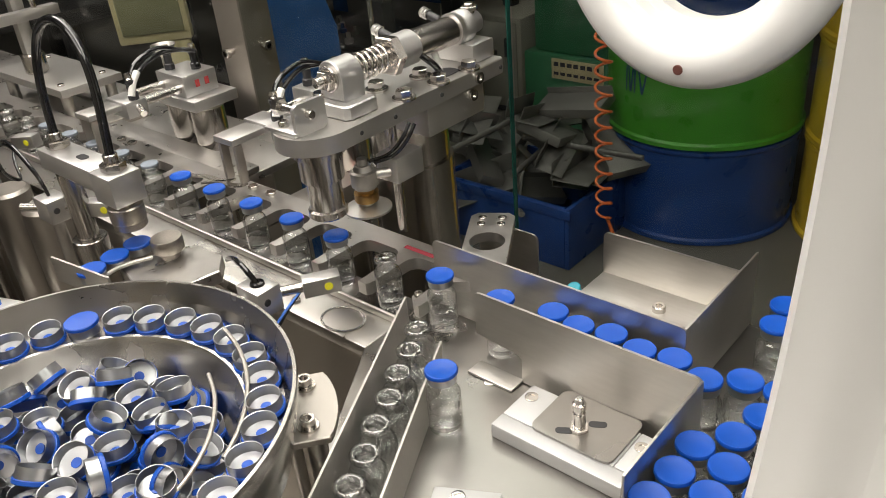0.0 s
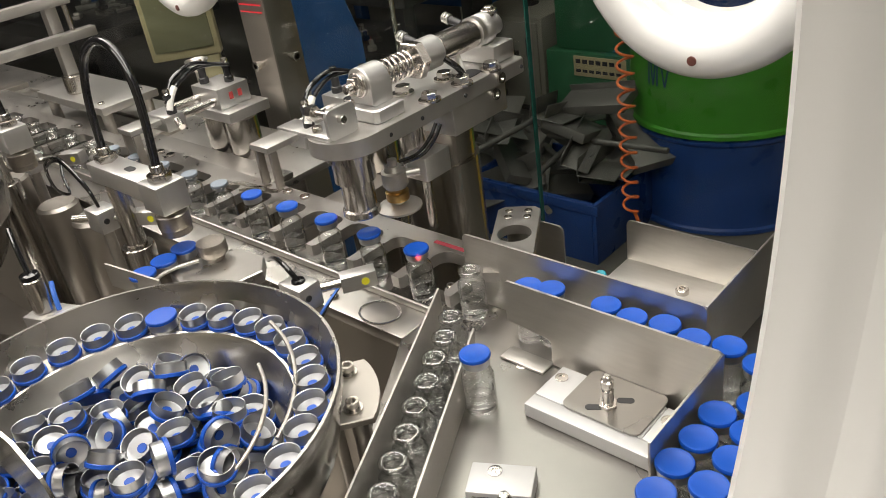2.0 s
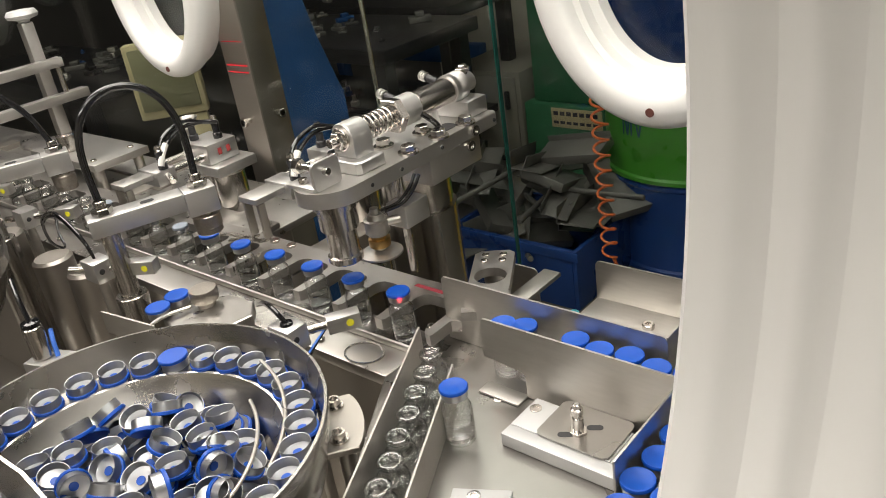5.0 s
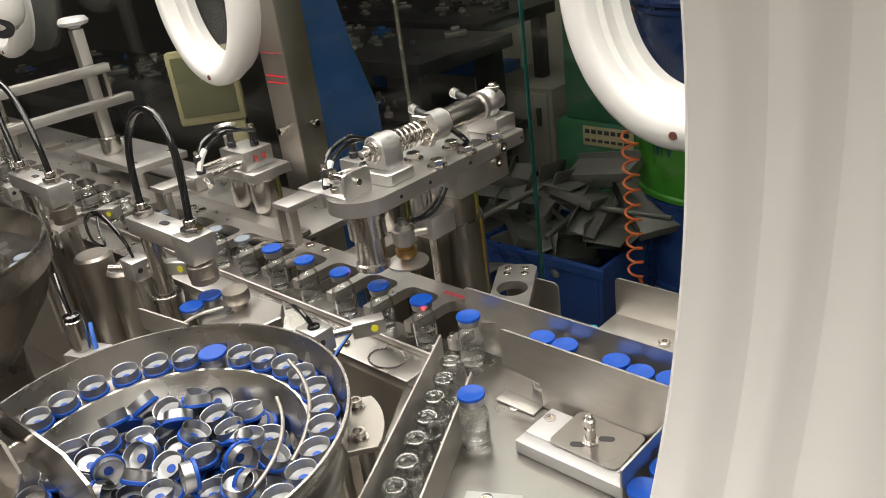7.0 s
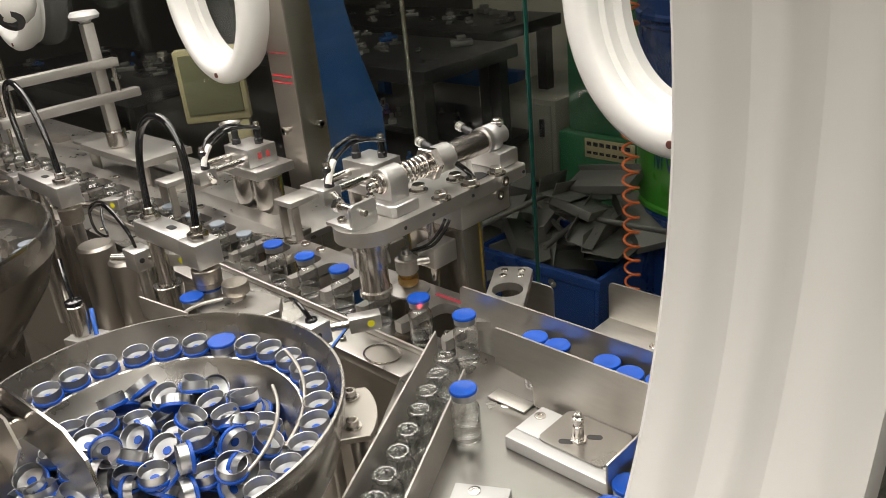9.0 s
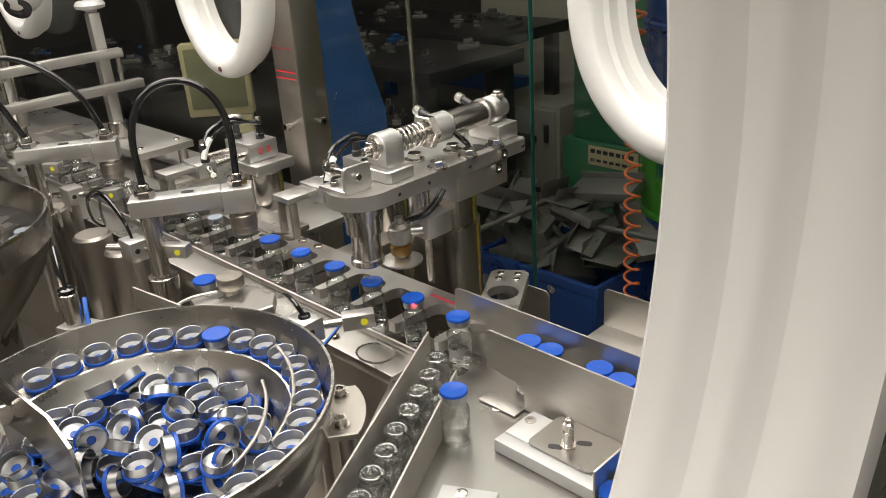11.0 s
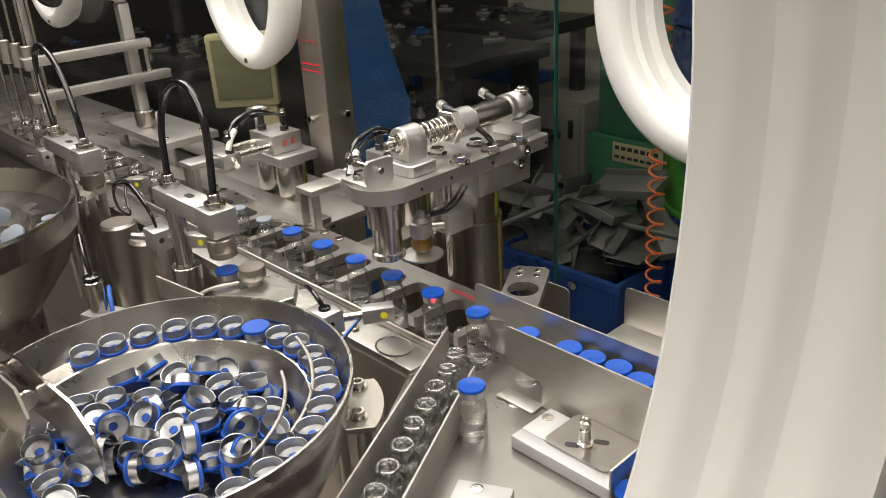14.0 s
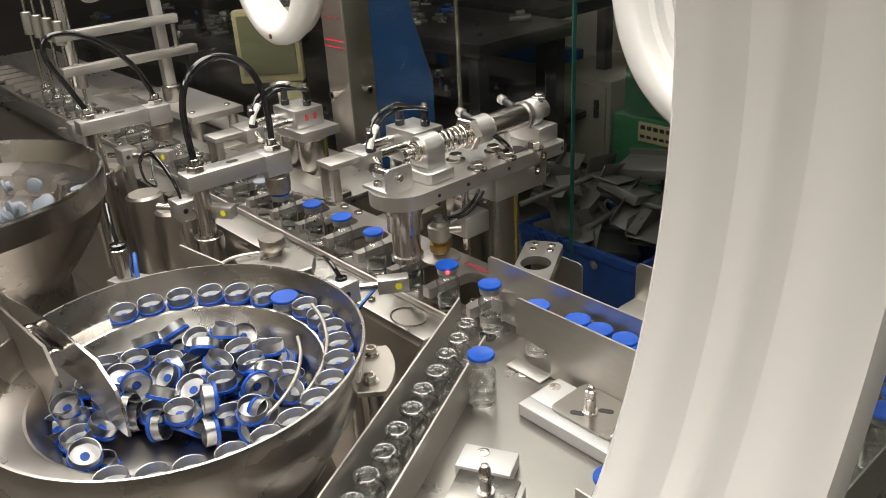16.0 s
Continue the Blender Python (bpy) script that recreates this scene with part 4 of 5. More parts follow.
# ---- gripper units behind the line ----
def gripper(x, y, z, label):
    t = thing("gripper_unit", label, "pneumatic gripper", pose(x, y, z), "gripper units")
    t.scale = (1.15, 1.15, 1.15)
    for dx in (-0.022, 0.022):
        bm = B()
        rod(bm, (dx, 0.045, -0.35), (dx, 0.045, -0.0125), 0.019, 28)
        part("support_column", bm, STEEL_SMOOTH, t)
    bm = B()
    box(bm, -0.044, 0.044, 0.018, 0.074, -0.012, 0.0, 0.001)
    part("bracket_plate", bm, ALU_PALE, t)
    bm = B()
    box(bm, -0.026, 0.026, 0.022, 0.064, 0.0003, 0.024, 0.001)
    part("valve_body", bm, ALU_PALE, t)
    for k, dx in enumerate((-0.012, 0.004)):
        bm = B()
        box(bm, 0.0262, 0.0266, 0.036 + k * 0.012, 0.041 + k * 0.012, 0.009, 0.017)
        part("red_mark", bm, RED_INK, t, "faded red mark")
    for dx in (-0.016, 0.016):
        bm = B()
        rod(bm, (dx, -0.02, 0.010), (dx, 0.0225, 0.010), 0.0048)
        part("guide_rod", bm, STEEL_SMOOTH, t)
    bm = B()
    box(bm, -0.020, 0.020, -0.044, -0.020, -0.002, 0.015, 0.001)
    part("jaw_carrier", bm, ALU_PALE, t)
    bm = B()
    box(bm, -0.015, 0.013, -0.082, -0.0445, 0.007, 0.013, 0.0008)
    part("jaw_plate", bm, ALU, t)
    for dx in (-0.011, 0.011):
        bm = B()
        box(bm, dx - 0.002, dx + 0.002, -0.080, -0.072, -0.030, 0.0065, 0.0004)
        part("jaw", bm, STEEL_SKIRT, t)
    # thin wavy finger blades that reach over the line
    for dx, reach in ((-0.006, 0.050), (0.012, 0.040)):
        bm = B()
        top = [(dx - reach * k / 8, -0.074 - 0.018 * k / 8 - 0.003 * math.sin(2.2 * math.pi * k / 8)) for k in range(9)]
        prism(bm, top + [(x, y - 0.007 + 0.003 * k / 8) for k, (x, y) in reversed(list(enumerate(top)))], -0.0325, -0.0305)
        part("finger_blade", bm, STEEL_SMOOTH, t)
    for k, (dx, dy) in enumerate(((-0.014, 0.034), (0.012, 0.050), (0.014, -0.030))):
        bm = B()
        z0 = 0.0242 if dy > 0 else 0.0152
        lathe(bm, [(0.0055, 0), (0.0055, 0.006), (0.0042, 0.007), (0.0042, 0.016), (0.005, 0.0165), (0.005, 0.020), (0, 0.020)], 14, pose(dx, dy, z0))
        part("flow_valve", bm, DARK if k != 1 else BLACK, t)
        bm = B()
        lathe(bm, [(0.0032, 0), (0.0042, 0.001), (0.0032, 0.003), (0.0042, 0.004), (0.0032, 0.007), (0, 0.007)], 12, pose(dx, dy, z0 + 0.020))
        part("valve_knob", bm, STEEL_SMOOTH, t)
    for s in (0.0, 0.006):
        bm = B()
        pipe(bm, [(0.018 - s, -0.032, 0.026), (0.012 - s, -0.016, 0.040 + s), (0.006, 0.012, 0.049 + s), (0.010, 0.036, 0.048), (0.012 + s, 0.050, 0.044)], 0.0024)
        part("air_hose", bm, BLACK, t)
    bm = B()
    pipe(bm, [(0.018, -0.034, 0.020), (0.016, -0.028, 0.031), (0.012, -0.018, 0.040)], 0.0036)
    part("hose_sleeve", bm, CABLE_WHITE, t, "white hose sleeve")
    bm = B()
    rod(bm, (0.020, -0.030, 0.008), (0.034, -0.034, 0.004), 0.004)
    part("fitting", bm, STEEL_SMOOTH, t)
    return t


gripper(-0.545, 0.568, 0.972, "pneumatic gripper block with black hoses beside the line")
gripper(-0.766, 0.530, 0.970, "pneumatic gripper block with a black hose behind the line")
t = thing("cup", "small open steel cup on a stem", "cup", pose(-0.868, 0.615, DECK - 0.002))
bm = B()
lathe(bm, [(0, 0.0), (0.012, 0), (0.006, 0.006), (0.006, 0.092), (0.009, 0.096), (0.017, 0.108), (0.0158, 0.108), (0.008, 0.098), (0, 0.097)], 26)
part("cup_bowl", bm, STEEL, t)

# fork plate at the discharge, and the ring-shaped reject gripper (moves)
t = thing("fork_plate", "machined steel plate with two round holes", "machine part", pose(0, 0, 0))
bm = B()
rod(bm, (-0.262, 0.550, 0.56), (-0.262, 0.550, DECK + 0.0284), 0.012)
part("pillar", bm, STEEL, t)
m = pose(-0.239, 0.513, DECK + 0.0285, 0, 0, 31)
bm = B()
def fork_square(cy):
    return [(0.020 * max(-1, min(1, 1.5 * math.cos(2 * math.pi * i / 40))), cy + 0.022 * max(-1, min(1, 1.5 * math.sin(2 * math.pi * i / 40)))) for i in range(40)]


def fork_hole(cy, r):
    return [(r * math.cos(2 * math.pi * i / 40), cy + r * math.sin(2 * math.pi * i / 40)) for i in range(40)]


for cy in (-0.038, 0.006):
    plate_hole(bm, fork_square(cy), fork_hole(cy, 0.0155), 0, 0.009, m)
prism(bm, [(0.020, 0.028), (0.020, 0.052), (0.014, 0.058), (-0.014, 0.058), (-0.020, 0.052), (-0.020, 0.028)], 0, 0.009, m)
part("plate", bm, PLATE_GREY, t)
for dx in (-0.009, 0.009):
    for dy in (0.036, 0.048):
        q = m @ Vector((dx, dy, 0.009))
        screw(t, q.x, q.y, q.z, 0.0038, 0.0015)
bm = B()
prism(bm, rounded(-0.034, 0.018, -0.075, 0.004, 0.006), -0.001, 0.001, Matrix(((1, 0, 0, -0.258), (0, 0, -1, 0.590), (0, 1, 0, 0.905), (0, 0, 0, 1))))
rod(bm, (-0.272, 0.590, 0.56), (-0.272, 0.590, 0.835), 0.006)
tagged(part("guard_sheet", bm, STEEL), "upright brushed steel sheet with rounded corners on a rod", "sheet")
reject = thing("reject_gripper", "steel gripper with two open rings", "machine part", pose(0, 0, 0))
for cx, cy in ((-0.219, 0.445), (-0.190, 0.420)):
    bm = B()
    ang = [(cx + 0.0195 * math.cos(radians(a)), cy + 0.0195 * math.sin(radians(a))) for a in range(-40, 221, 20)]
    inn = [(cx + 0.0128 * math.cos(radians(a)), cy + 0.0128 * math.sin(radians(a))) for a in range(220, -41, -20)]
    prism(bm, ang + inn, DECK + 0.012 + (0.0003 if cx > -0.21 else 0), DECK + 0.020 + (0.0003 if cx > -0.21 else 0))
    part("gripper_ring", bm, STEEL, reject)
bm = B()
box(bm, -0.246, -0.206, 0.4585, 0.4665, DECK + 0.0125, DECK + 0.0195, 0.001)
box(bm, -0.236, -0.216, 0.466, 0.54, DECK + 0.0285, DECK + 0.0335, 0.001)
box(bm, -0.236, -0.216, 0.462, 0.4665, DECK + 0.0195, DECK + 0.0335, 0.0008)
part("gripper_arm", bm, STEEL, reject)
t = thing("stop_finger", "small steel stop finger with a screw at the discharge", "machine part", pose(-0.262, 0.4485, DECK))
bm = B()
rod(bm, (0, 0, 0), (0, 0, 0.012), 0.006)
part("finger", bm, STEEL, t)
screw(t, 0, 0, 0.012, 0.004, 0.004)
t = thing("hose_fitting", "turquoise push-in air fitting on a steel stem", "fitting", pose(-0.205, 0.60, 0.84))
bm = B()
rod(bm, (0, 0, -0.28), (0, 0, 0.012), 0.007)
part("stem", bm, STEEL, t)
bm = B()
rod(bm, (0, 0, 0.012), (0, -0.004, 0.022), 0.0065)
part("collar", bm, material("turquoise_plastic", (0.02, 0.32, 0.42), 0.4), t)

# ---- vibratory cap bowl ----
BX, BY, BZ = -0.2655, 0.1515, 0.996
bowl = thing("feeder_bowl", "brushed steel vibratory bowl full of blue caps", "feeder bowl", pose(BX, BY, BZ))
bm = B()
lathe(bm, [(0, -0.060), (0.050, -0.060), (0.082, -0.058), (0.0885, -0.053), (0.1020, -0.0275), (0.1042, -0.0240), (0.1060, -0.0235), (0.1075, -0.0240), (0.1272, -0.0245), (0.1290, -0.022), (0.1345, -0.002), (0.1352, 0.0), (0.1372, 0.0), (0.1376, -0.002), (0.1366, -0.012), (0.1275, -0.050), (0.1040, -0.095), (0.090, -0.112), (0.05, -0.118), (0, -0.118)], 96)
bmesh.ops.scale(bm, vec=(1.022, 1.022, 1.0), verts=bm.verts)
part("bowl_shell", bm, BOWL_STEEL, bowl, smooth=28)
for r, a0, a1, z in ((0.117, 88, 30, -0.009), (0.092, 76, 14, -0.020)):
    bm = B()
    pipe(bm, [(r * (1 - 0.02 * i) * math.cos(radians(a0 + (a1 - a0) * i / 6)), r * (1 - 0.02 * i) * math.sin(radians(a0 + (a1 - a0) * i / 6)), z - 0.0022 * i) for i in range(7)], 0.0015)
    part("deflector_wire", bm, STEEL_SKIRT, bowl)
drive = thing("bowl_drive", "grey cylindrical vibrating drive under the bowl", "machine part", pose(BX, BY, 0.56))
bm = B()
lathe(bm, [(0, 0), (0.105, 0), (0.105, 0.29), (0.09, 0.305), (0, 0.3065)], 48)
part("drive_body", bm, STEEL_SKIRT, drive)
br = thing("bowl_bracket", "curved steel bracket plate with two bolts", "bracket", pose(-0.182, 0.268, 0.957, 0, 0, -38))
bm = B()
prism(bm, [(-0.031, -0.012), (0.031, -0.012)] + arc(0, -0.060, 0.0765, 66, 114, 12), 0, 0.005, bevel=0.0006)
part("plate", bm, STEEL_SKIRT, br)
for x in (-0.019, 0.019):
    bm = B()
    lathe(bm, [(0, 0.005), (0.0065, 0.005), (0.0065, 0.0065), (0.0045, 0.0065), (0.0045, 0.012), (0.0028, 0.012), (0.0028, 0.009), (0, 0.009)], 18, pose(x, -0.002, 0))
    part("bolt", bm, STEEL_SMOOTH, br)
bm = B()
rod(bm, (0.010, 0.0, -0.39), (0.010, 0.0, 0.0), 0.0065)
part("bracket_rod", bm, STEEL, br)
t = thing("nylon_knob", "white nylon knob below the bowl bracket", "knob", pose(-0.215, 0.29, 0.56))
bm = B()
lathe(bm, [(0, 0), (0.006, 0), (0.006, 0.26), (0.018, 0.262), (0.018, 0.278), (0.016, 0.280), (0, 0.28)], 24)
part("knob_body", bm, WHITE_BLOCK, t)

# loose caps: aluminium cup with a blue disc below
bm = B()
lathe(bm, [(0, 0.0012), (0.0036, 0.0012), (0.0098, 0.0012), (0.0101, 0.0014), (0.0101, 0.0084), (0.0106, 0.0086), (0.0106, 0.0010), (0, 0.0010)], 26)
CUP_ME = mesh_of("cap_cup", bm, CAP_ALU, 40)
bm = B()
lathe(bm, [(0, -0.0013), (0.0111, -0.0013), (0.0117, -0.0008), (0.0117, 0.0013), (0.0113, 0.0017), (0.01062, 0.0017), (0.01062, 0.0010), (0, 0.0009)], 26)
DISC_ME = mesh_of("cap_disc", bm, CAP_BLUE, 40)
bm = B()
lathe(bm, [(0, 0.0013), (0.0032, 0.0013), (0.0032, 0.0018), (0.0016, 0.0020), (0, 0.0016)], 14)
DOT_ME = mesh_of("cap_button", bm, CAP_BLUE, 40)


def loose_cap(m):
    t = thing("flip_cap", "loose silver aluminium cap with a blue plastic disc", "cap", m, "loose caps in the bowl")
    for n, me in (("cap_cup", CUP_ME), ("cap_disc", DISC_ME), ("cap_button", DOT_ME)):
        ob = new(n, me)
        ob.parent = t
    return t


rng = random.Random(7)
LEDGE = []  # caps that creep along the ledge: cap, angle, face up
for i in range(20):
    ang = 215 - i * 11.7
    flip = i == 6
    LEDGE.append((loose_cap(pose(0, 0, 0)), ang + rng.uniform(-0.8, 0.8), flip, rng.uniform(-8, 8)))
PILE = []
FLOOR_Z = BZ - 0.0565
tries = 0
while len(PILE) < 112 and tries < 9000:
    tries += 1
    a, r = rng.uniform(0, 2 * math.pi), 0.086 * math.sqrt(rng.random())
    x, y = r * math.cos(a), r * math.sin(a)
    # the near side of the floor stays bare
    if x * 0.55 - y * 0.83 > 0.020 + rng.uniform(-0.012, 0.012) or r > 0.083:
        continue
    tilt = rng.choice((0, 3, 6, 9, 12, 16, 20, 26, 32, 40, 50, 5, 8, 14, 82, 88))
    need = 0.0145 + 0.006 * (1 - abs(math.sin(radians(tilt))))
    level = 0
    while level < 4 and any((x - u) ** 2 + (y - v) ** 2 < (0.0205 if level == l else 0.006) ** 2 and l >= level for u, v, l in PILE):
        level += 1
    if level >= 3 or (level == 2 and r > 0.074):
        continue
    lift = 0.0025 + 0.0105 * abs(math.sin(radians(tilt))) + (0.0085 if tilt > 120 else 0) * abs(math.cos(radians(tilt)))
    PILE.append((x, y, level))
    loose_cap(Matrix.Translation((BX + x, BY + y, FLOOR_Z - 0.004 * (1 - r / 0.09) + level * 0.0105 + lift)) @ pose(0, 0, 0, 0, 0, rng.uniform(0, 360)) @ pose(0, 0, 0, tilt, 0, 0))

# caps heaped behind the hopper sheet
for x, y, lift, tilt, turn in ((-0.302, 0.068, 0.008, 14, 40), (-0.284, 0.074, 0.004, 6, 120), (-0.262, 0.068, 0.003, 10, 200), (-0.243, 0.078, 0.002, 4, 10), (-0.318, 0.086, 0.006, 18, 300), (-0.297, 0.090, 0.003, 30, 80), (-0.273, 0.090, 0.013, 35, 150), (-0.330, 0.108, 0.004, 9, 20), (-0.290, 0.079, 0.015, 12, 260), (-0.268, 0.073, 0.014, 8, 330), (-0.308, 0.080, 0.018, 22, 45), (-0.250, 0.070, 0.013, 28, 95)):
    loose_cap(Matrix.Translation((x, y, FLOOR_Z + lift + 0.002)) @ pose(0, 0, 0, 0, 0, turn) @ pose(0, 0, 0, tilt, 0, 0))

# chute from the bowl to the pick-up point
chute = thing("cap_chute", "steel cap chute with a knurled clamp knob", "chute", pose(0, 0, 0))
bm = B()
prism(bm, [(-0.465, 0.300), (-0.455, 0.345), (-0.44, 0.36), (-0.405, 0.362), (-0.385, 0.345), (-0.39, 0.318), (-0.43, 0.292)], 0.938, 0.950, bevel=0.001)
part("chute_plate", bm, PLATE_GREY, chute)
bm = B()
rod(bm, (-0.425, 0.345, 0.56), (-0.425, 0.345, 0.938), 0.012)
part("pillar", bm, STEEL, chute)
bm = B()
lathe(bm, [(0, 0.950), (0.0085, 0.950), (0.0085, 0.956), (0.0130, 0.9565), (0.0135, 0.9575), (0.0135, 0.9675), (0.0128, 0.9685), (0, 0.9688)], 30, pose(-0.443, 0.336, 0))
part("clamp_knob", bm, KNURL, chute, "knurled clamp knob")
bm = B()
pipe(bm, [(-0.448, 0.322, 0.954), (-0.455, 0.300, 0.955), (-0.452, 0.280, 0.955), (-0.435, 0.262, 0.956)], 0.0018)
part("chute_wire", bm, STEEL, chute)
bm = B()
strip(bm, (-0.50, 0.262), (-0.425, 0.272), 0.002, 0.945, 0.968)
part("chute_wall", bm, STEEL, chute)

# hopper sheet over the bowl's near side
hop = thing("hopper_sheet", "folded polished steel hopper sheet over the bowl", "chute", pose(0, 0, 0))
bm = B()
pts = [(-0.50, 0.984), (-0.33, 1.0215), (-0.232, 1.032), (-0.206, 1.022), (-0.200, 1.004), (-0.203, 0.987), (-0.225, 0.982), (-0.299, 0.986), (-0.40, 0.965)]
prism(bm, pts, -0.001, 0.001, Matrix(((1, 0, 0, 0), (0, 0, -1, 0.090), (0, 1, 0, 0), (0, 0, 0, 1))))
part("front_sheet", bm, STEEL_SMOOTH, hop)
bm = B()
prism(bm, [(-0.52, 1.0), (-0.28, 1.030), (-0.268, 1.012), (-0.335, 0.950), (-0.372, 0.964), (-0.396, 0.9995)], -0.001, 0.001, Matrix(((1, 0, 0, 0), (0, 0, -1, 0.072), (0, 1, 0, 0), (0, 0, 0, 1))))
part("side_sheet", bm, STEEL_SKIRT, hop)
bm = B()
rod(bm, (-0.375, 0.083, 0.994), (-0.318, 0.083, 1.000), 0.0045)
rod(bm, (-0.383, 0.083, 0.993), (-0.375, 0.083, 0.994), 0.0075)
rod(bm, (-0.318, 0.083, 1.000), (-0.310, 0.083, 1.001), 0.0075)
part("hinge_pin", bm, STEEL_SMOOTH, hop)
bm = B()
box(bm, -0.505, -0.490, 0.05, 0.092, 0.56, 0.99, 0.002)
part("hopper_stand", bm, STEEL, hop)

# ---- second bowl with grey stoppers ----
CX, CY, CZ = -0.800, 0.110, 1.000
b2 = thing("feeder_bowl", "brushed steel vibratory bowl holding grey rubber stoppers", "feeder bowl", pose(CX, CY, CZ))
bm = B()
lathe(bm, [(0, -0.075), (0.10, -0.075), (0.135, -0.060), (0.140, -0.035), (0.178, -0.028), (0.187, -0.003), (0.1885, 0), (0.1915, 0), (0.193, -0.003), (0.191, -0.030), (0.188, -0.034), (0.170, -0.075), (0.120, -0.135), (0.118, -0.20), (0.150, -0.23), (0.150, -0.44), (0, -0.44)], 80)
bmesh.ops.scale(bm, vec=(0.945, 0.945, 1.0), verts=bm.verts)
part("bowl_shell", bm, BOWL_STEEL, b2, smooth=28)
for i in range(66):
    a, r = rng.uniform(-0.6, 2.2), rng.uniform(0.03, 0.118)
    t = thing("rubber_stopper", "loose grey rubber stopper in the bowl", "stopper", Matrix.Translation((CX + r * math.cos(a), CY + r * math.sin(a), CZ - 0.062 + (i % 4) * 0.009)) @ pose(0, 0, 0, rng.uniform(0, 180), rng.uniform(0, 90), 0), "loose stoppers")
    if i == 0:
        bm = B()
        lathe(bm, [(0, 0), (0.005, 0), (0.0065, 0.0005), (0.0065, 0.006), (0.0098, 0.0064), (0.0098, 0.0096), (0.009, 0.0102), (0, 0.0098)], 20)
        ST_ME = mesh_of("stopper", bm, STOPPER, 40)
    ob = new("stopper_body", ST_ME)
    ob.parent = t
for i in range(12):
    a = 62 - i * 9
    t = thing("rubber_stopper", "grey rubber stopper queued on the bowl's ledge", "stopper", pose(CX + 0.151 * math.cos(radians(a)), CY + 0.151 * math.sin(radians(a)), CZ - 0.031), "loose stoppers")
    ob = new("stopper_body", ST_ME)
    ob.parent = t

# filling needles and frame at the far end of the line
fill = thing("filling_frame", "aluminium frame with upright filling needles", "filling station", pose(0, 0, 0))
for x, y0, y1, z in ((-1.085, 0.36, 0.560, 1.090), (-1.085, 0.36, 0.585, 1.036)):
    bm = B()
    box(bm, x - 0.009, x + 0.009, y0, y1, z, z + 0.014, 0.001)
    part("cross_bar", bm, ALU, fill)
for x, y in ((-1.113, 0.530),):
    bm = B()
    box(bm, x - 0.009, x + 0.009, y, y + 0.018, 0.9552, 1.16, 0.001)
    part("upright", bm, ALU, fill)
    bm = B()
    rod(bm, (x + 0.003, y + 0.009, 0.9551), (x + 0.003, y + 0.009, 0.985), 0.017)
    part("upright_collar", bm, STEEL_SMOOTH, fill)
bm = B()
rod(bm, (-1.085, 0.553, 1.045), (-1.085, 0.553, 1.092), 0.004)
part("spacer_rod", bm, STEEL_SMOOTH, fill)
for i in range(5):
    x = -1.262 - 0.06 * i
    bm = B()
    rod(bm, (x, 0.44, 0.935), (x, 0.445, 1.30), 0.003)
    part("needle", bm, STEEL_SMOOTH, fill)
    bm = B()
    rod(bm, (x, 0.4405, 0.975 + 0.07 * (i > 0)), (x, 0.442, 1.018 + 0.07 * (i > 0)), 0.0095)
    part("needle_collar", bm, STEEL, fill)
t = thing("white_knob", "white plastic knob on top of an upright", "knob", pose(-1.113, 0.539, 1.1605))
bm = B()
lathe(bm, [(0, 0), (0.008, 0), (0.010, 0.004), (0.022, 0.007), (0.024, 0.012), (0.020, 0.018), (0, 0.020)], 28)
part("knob_body", bm, WHITE_BLOCK, t)
bm = B()
box(bm, -1.62, -1.25, 0.437, 0.452, 1.285, 1.30, 0.001)
part("needle_bar", bm, ALU, fill)
bm = B()
box(bm, -1.62, -1.606, 0.4525, 0.530, 1.285, 1.30, 0.001)
part("bar_link", bm, ALU, fill)
bm = B()
box(bm, -1.62, -1.606, 0.530, 0.545, DECK - 0.002, 1.30, 0.001)
part("bar_post", bm, ALU, fill)
t = thing("rear_stage", "aluminium stage plate on short legs behind the line", "machine part", pose(-1.090, 0.556, DECK - 0.0015))
bm = B()
box(bm, -0.108, 0.108, -0.047, 0.047, 0.045, 0.0565, 0.001)
part("stage_plate", bm, ALU, t)
for x in (-0.09, 0.09):
    for y in (-0.034, 0.034):
        bm = B()
        rod(bm, (x, y, 0.0), (x, y, 0.045), 0.008)
        part("stage_leg", bm, STEEL, t)
for x, y in ((0.085, -0.034), (0.085, 0.030), (-0.085, 0.030)):
    screw(t, x, y, 0.0565, 0.005, 0.003)
t = thing("thick_column", "pair of dark polished columns below the line", "column", pose(0, 0, 0))
for x, y in ((-0.70, 0.34), (-0.78, 0.335), (-0.93, 0.34), (-0.655, 0.352)):
    bm = B()
    rod(bm, (x, y, 0.56), (x, y, DECK + 0.03 if x != -0.655 else DECK - 0.02), 0.024, 28)
    part("column_body", bm, STEEL_SKIRT, t)

t = thing("dome_camera", "small white dome camera with a black lens", "camera", pose(-1.58, 0.60, 1.172, 0, 0, 0))
bm = B()
lathe(bm, [(0, -0.045), (0.018, -0.042), (0.034, -0.030), (0.043, -0.012), (0.045, 0.004), (0.045, 0.02), (0, 0.02)], 30)
part("dome", bm, CABLE_WHITE, t)
bm = B()
lathe(bm, [(0, 0.0), (0.012, 0.0), (0.014, 0.002), (0.026, 0.0), (0.026, -0.006), (0, -0.006)], 26, axis_to((0.020, -0.020, -0.032), (0.2, -0.2, -0.2))[0])
part("lens", bm, DARK, t)
bm = B()
rod(bm, (0, 0, 0.02), (0, 0, 0.928), 0.012)
part("stem", bm, CABLE_WHITE, t)

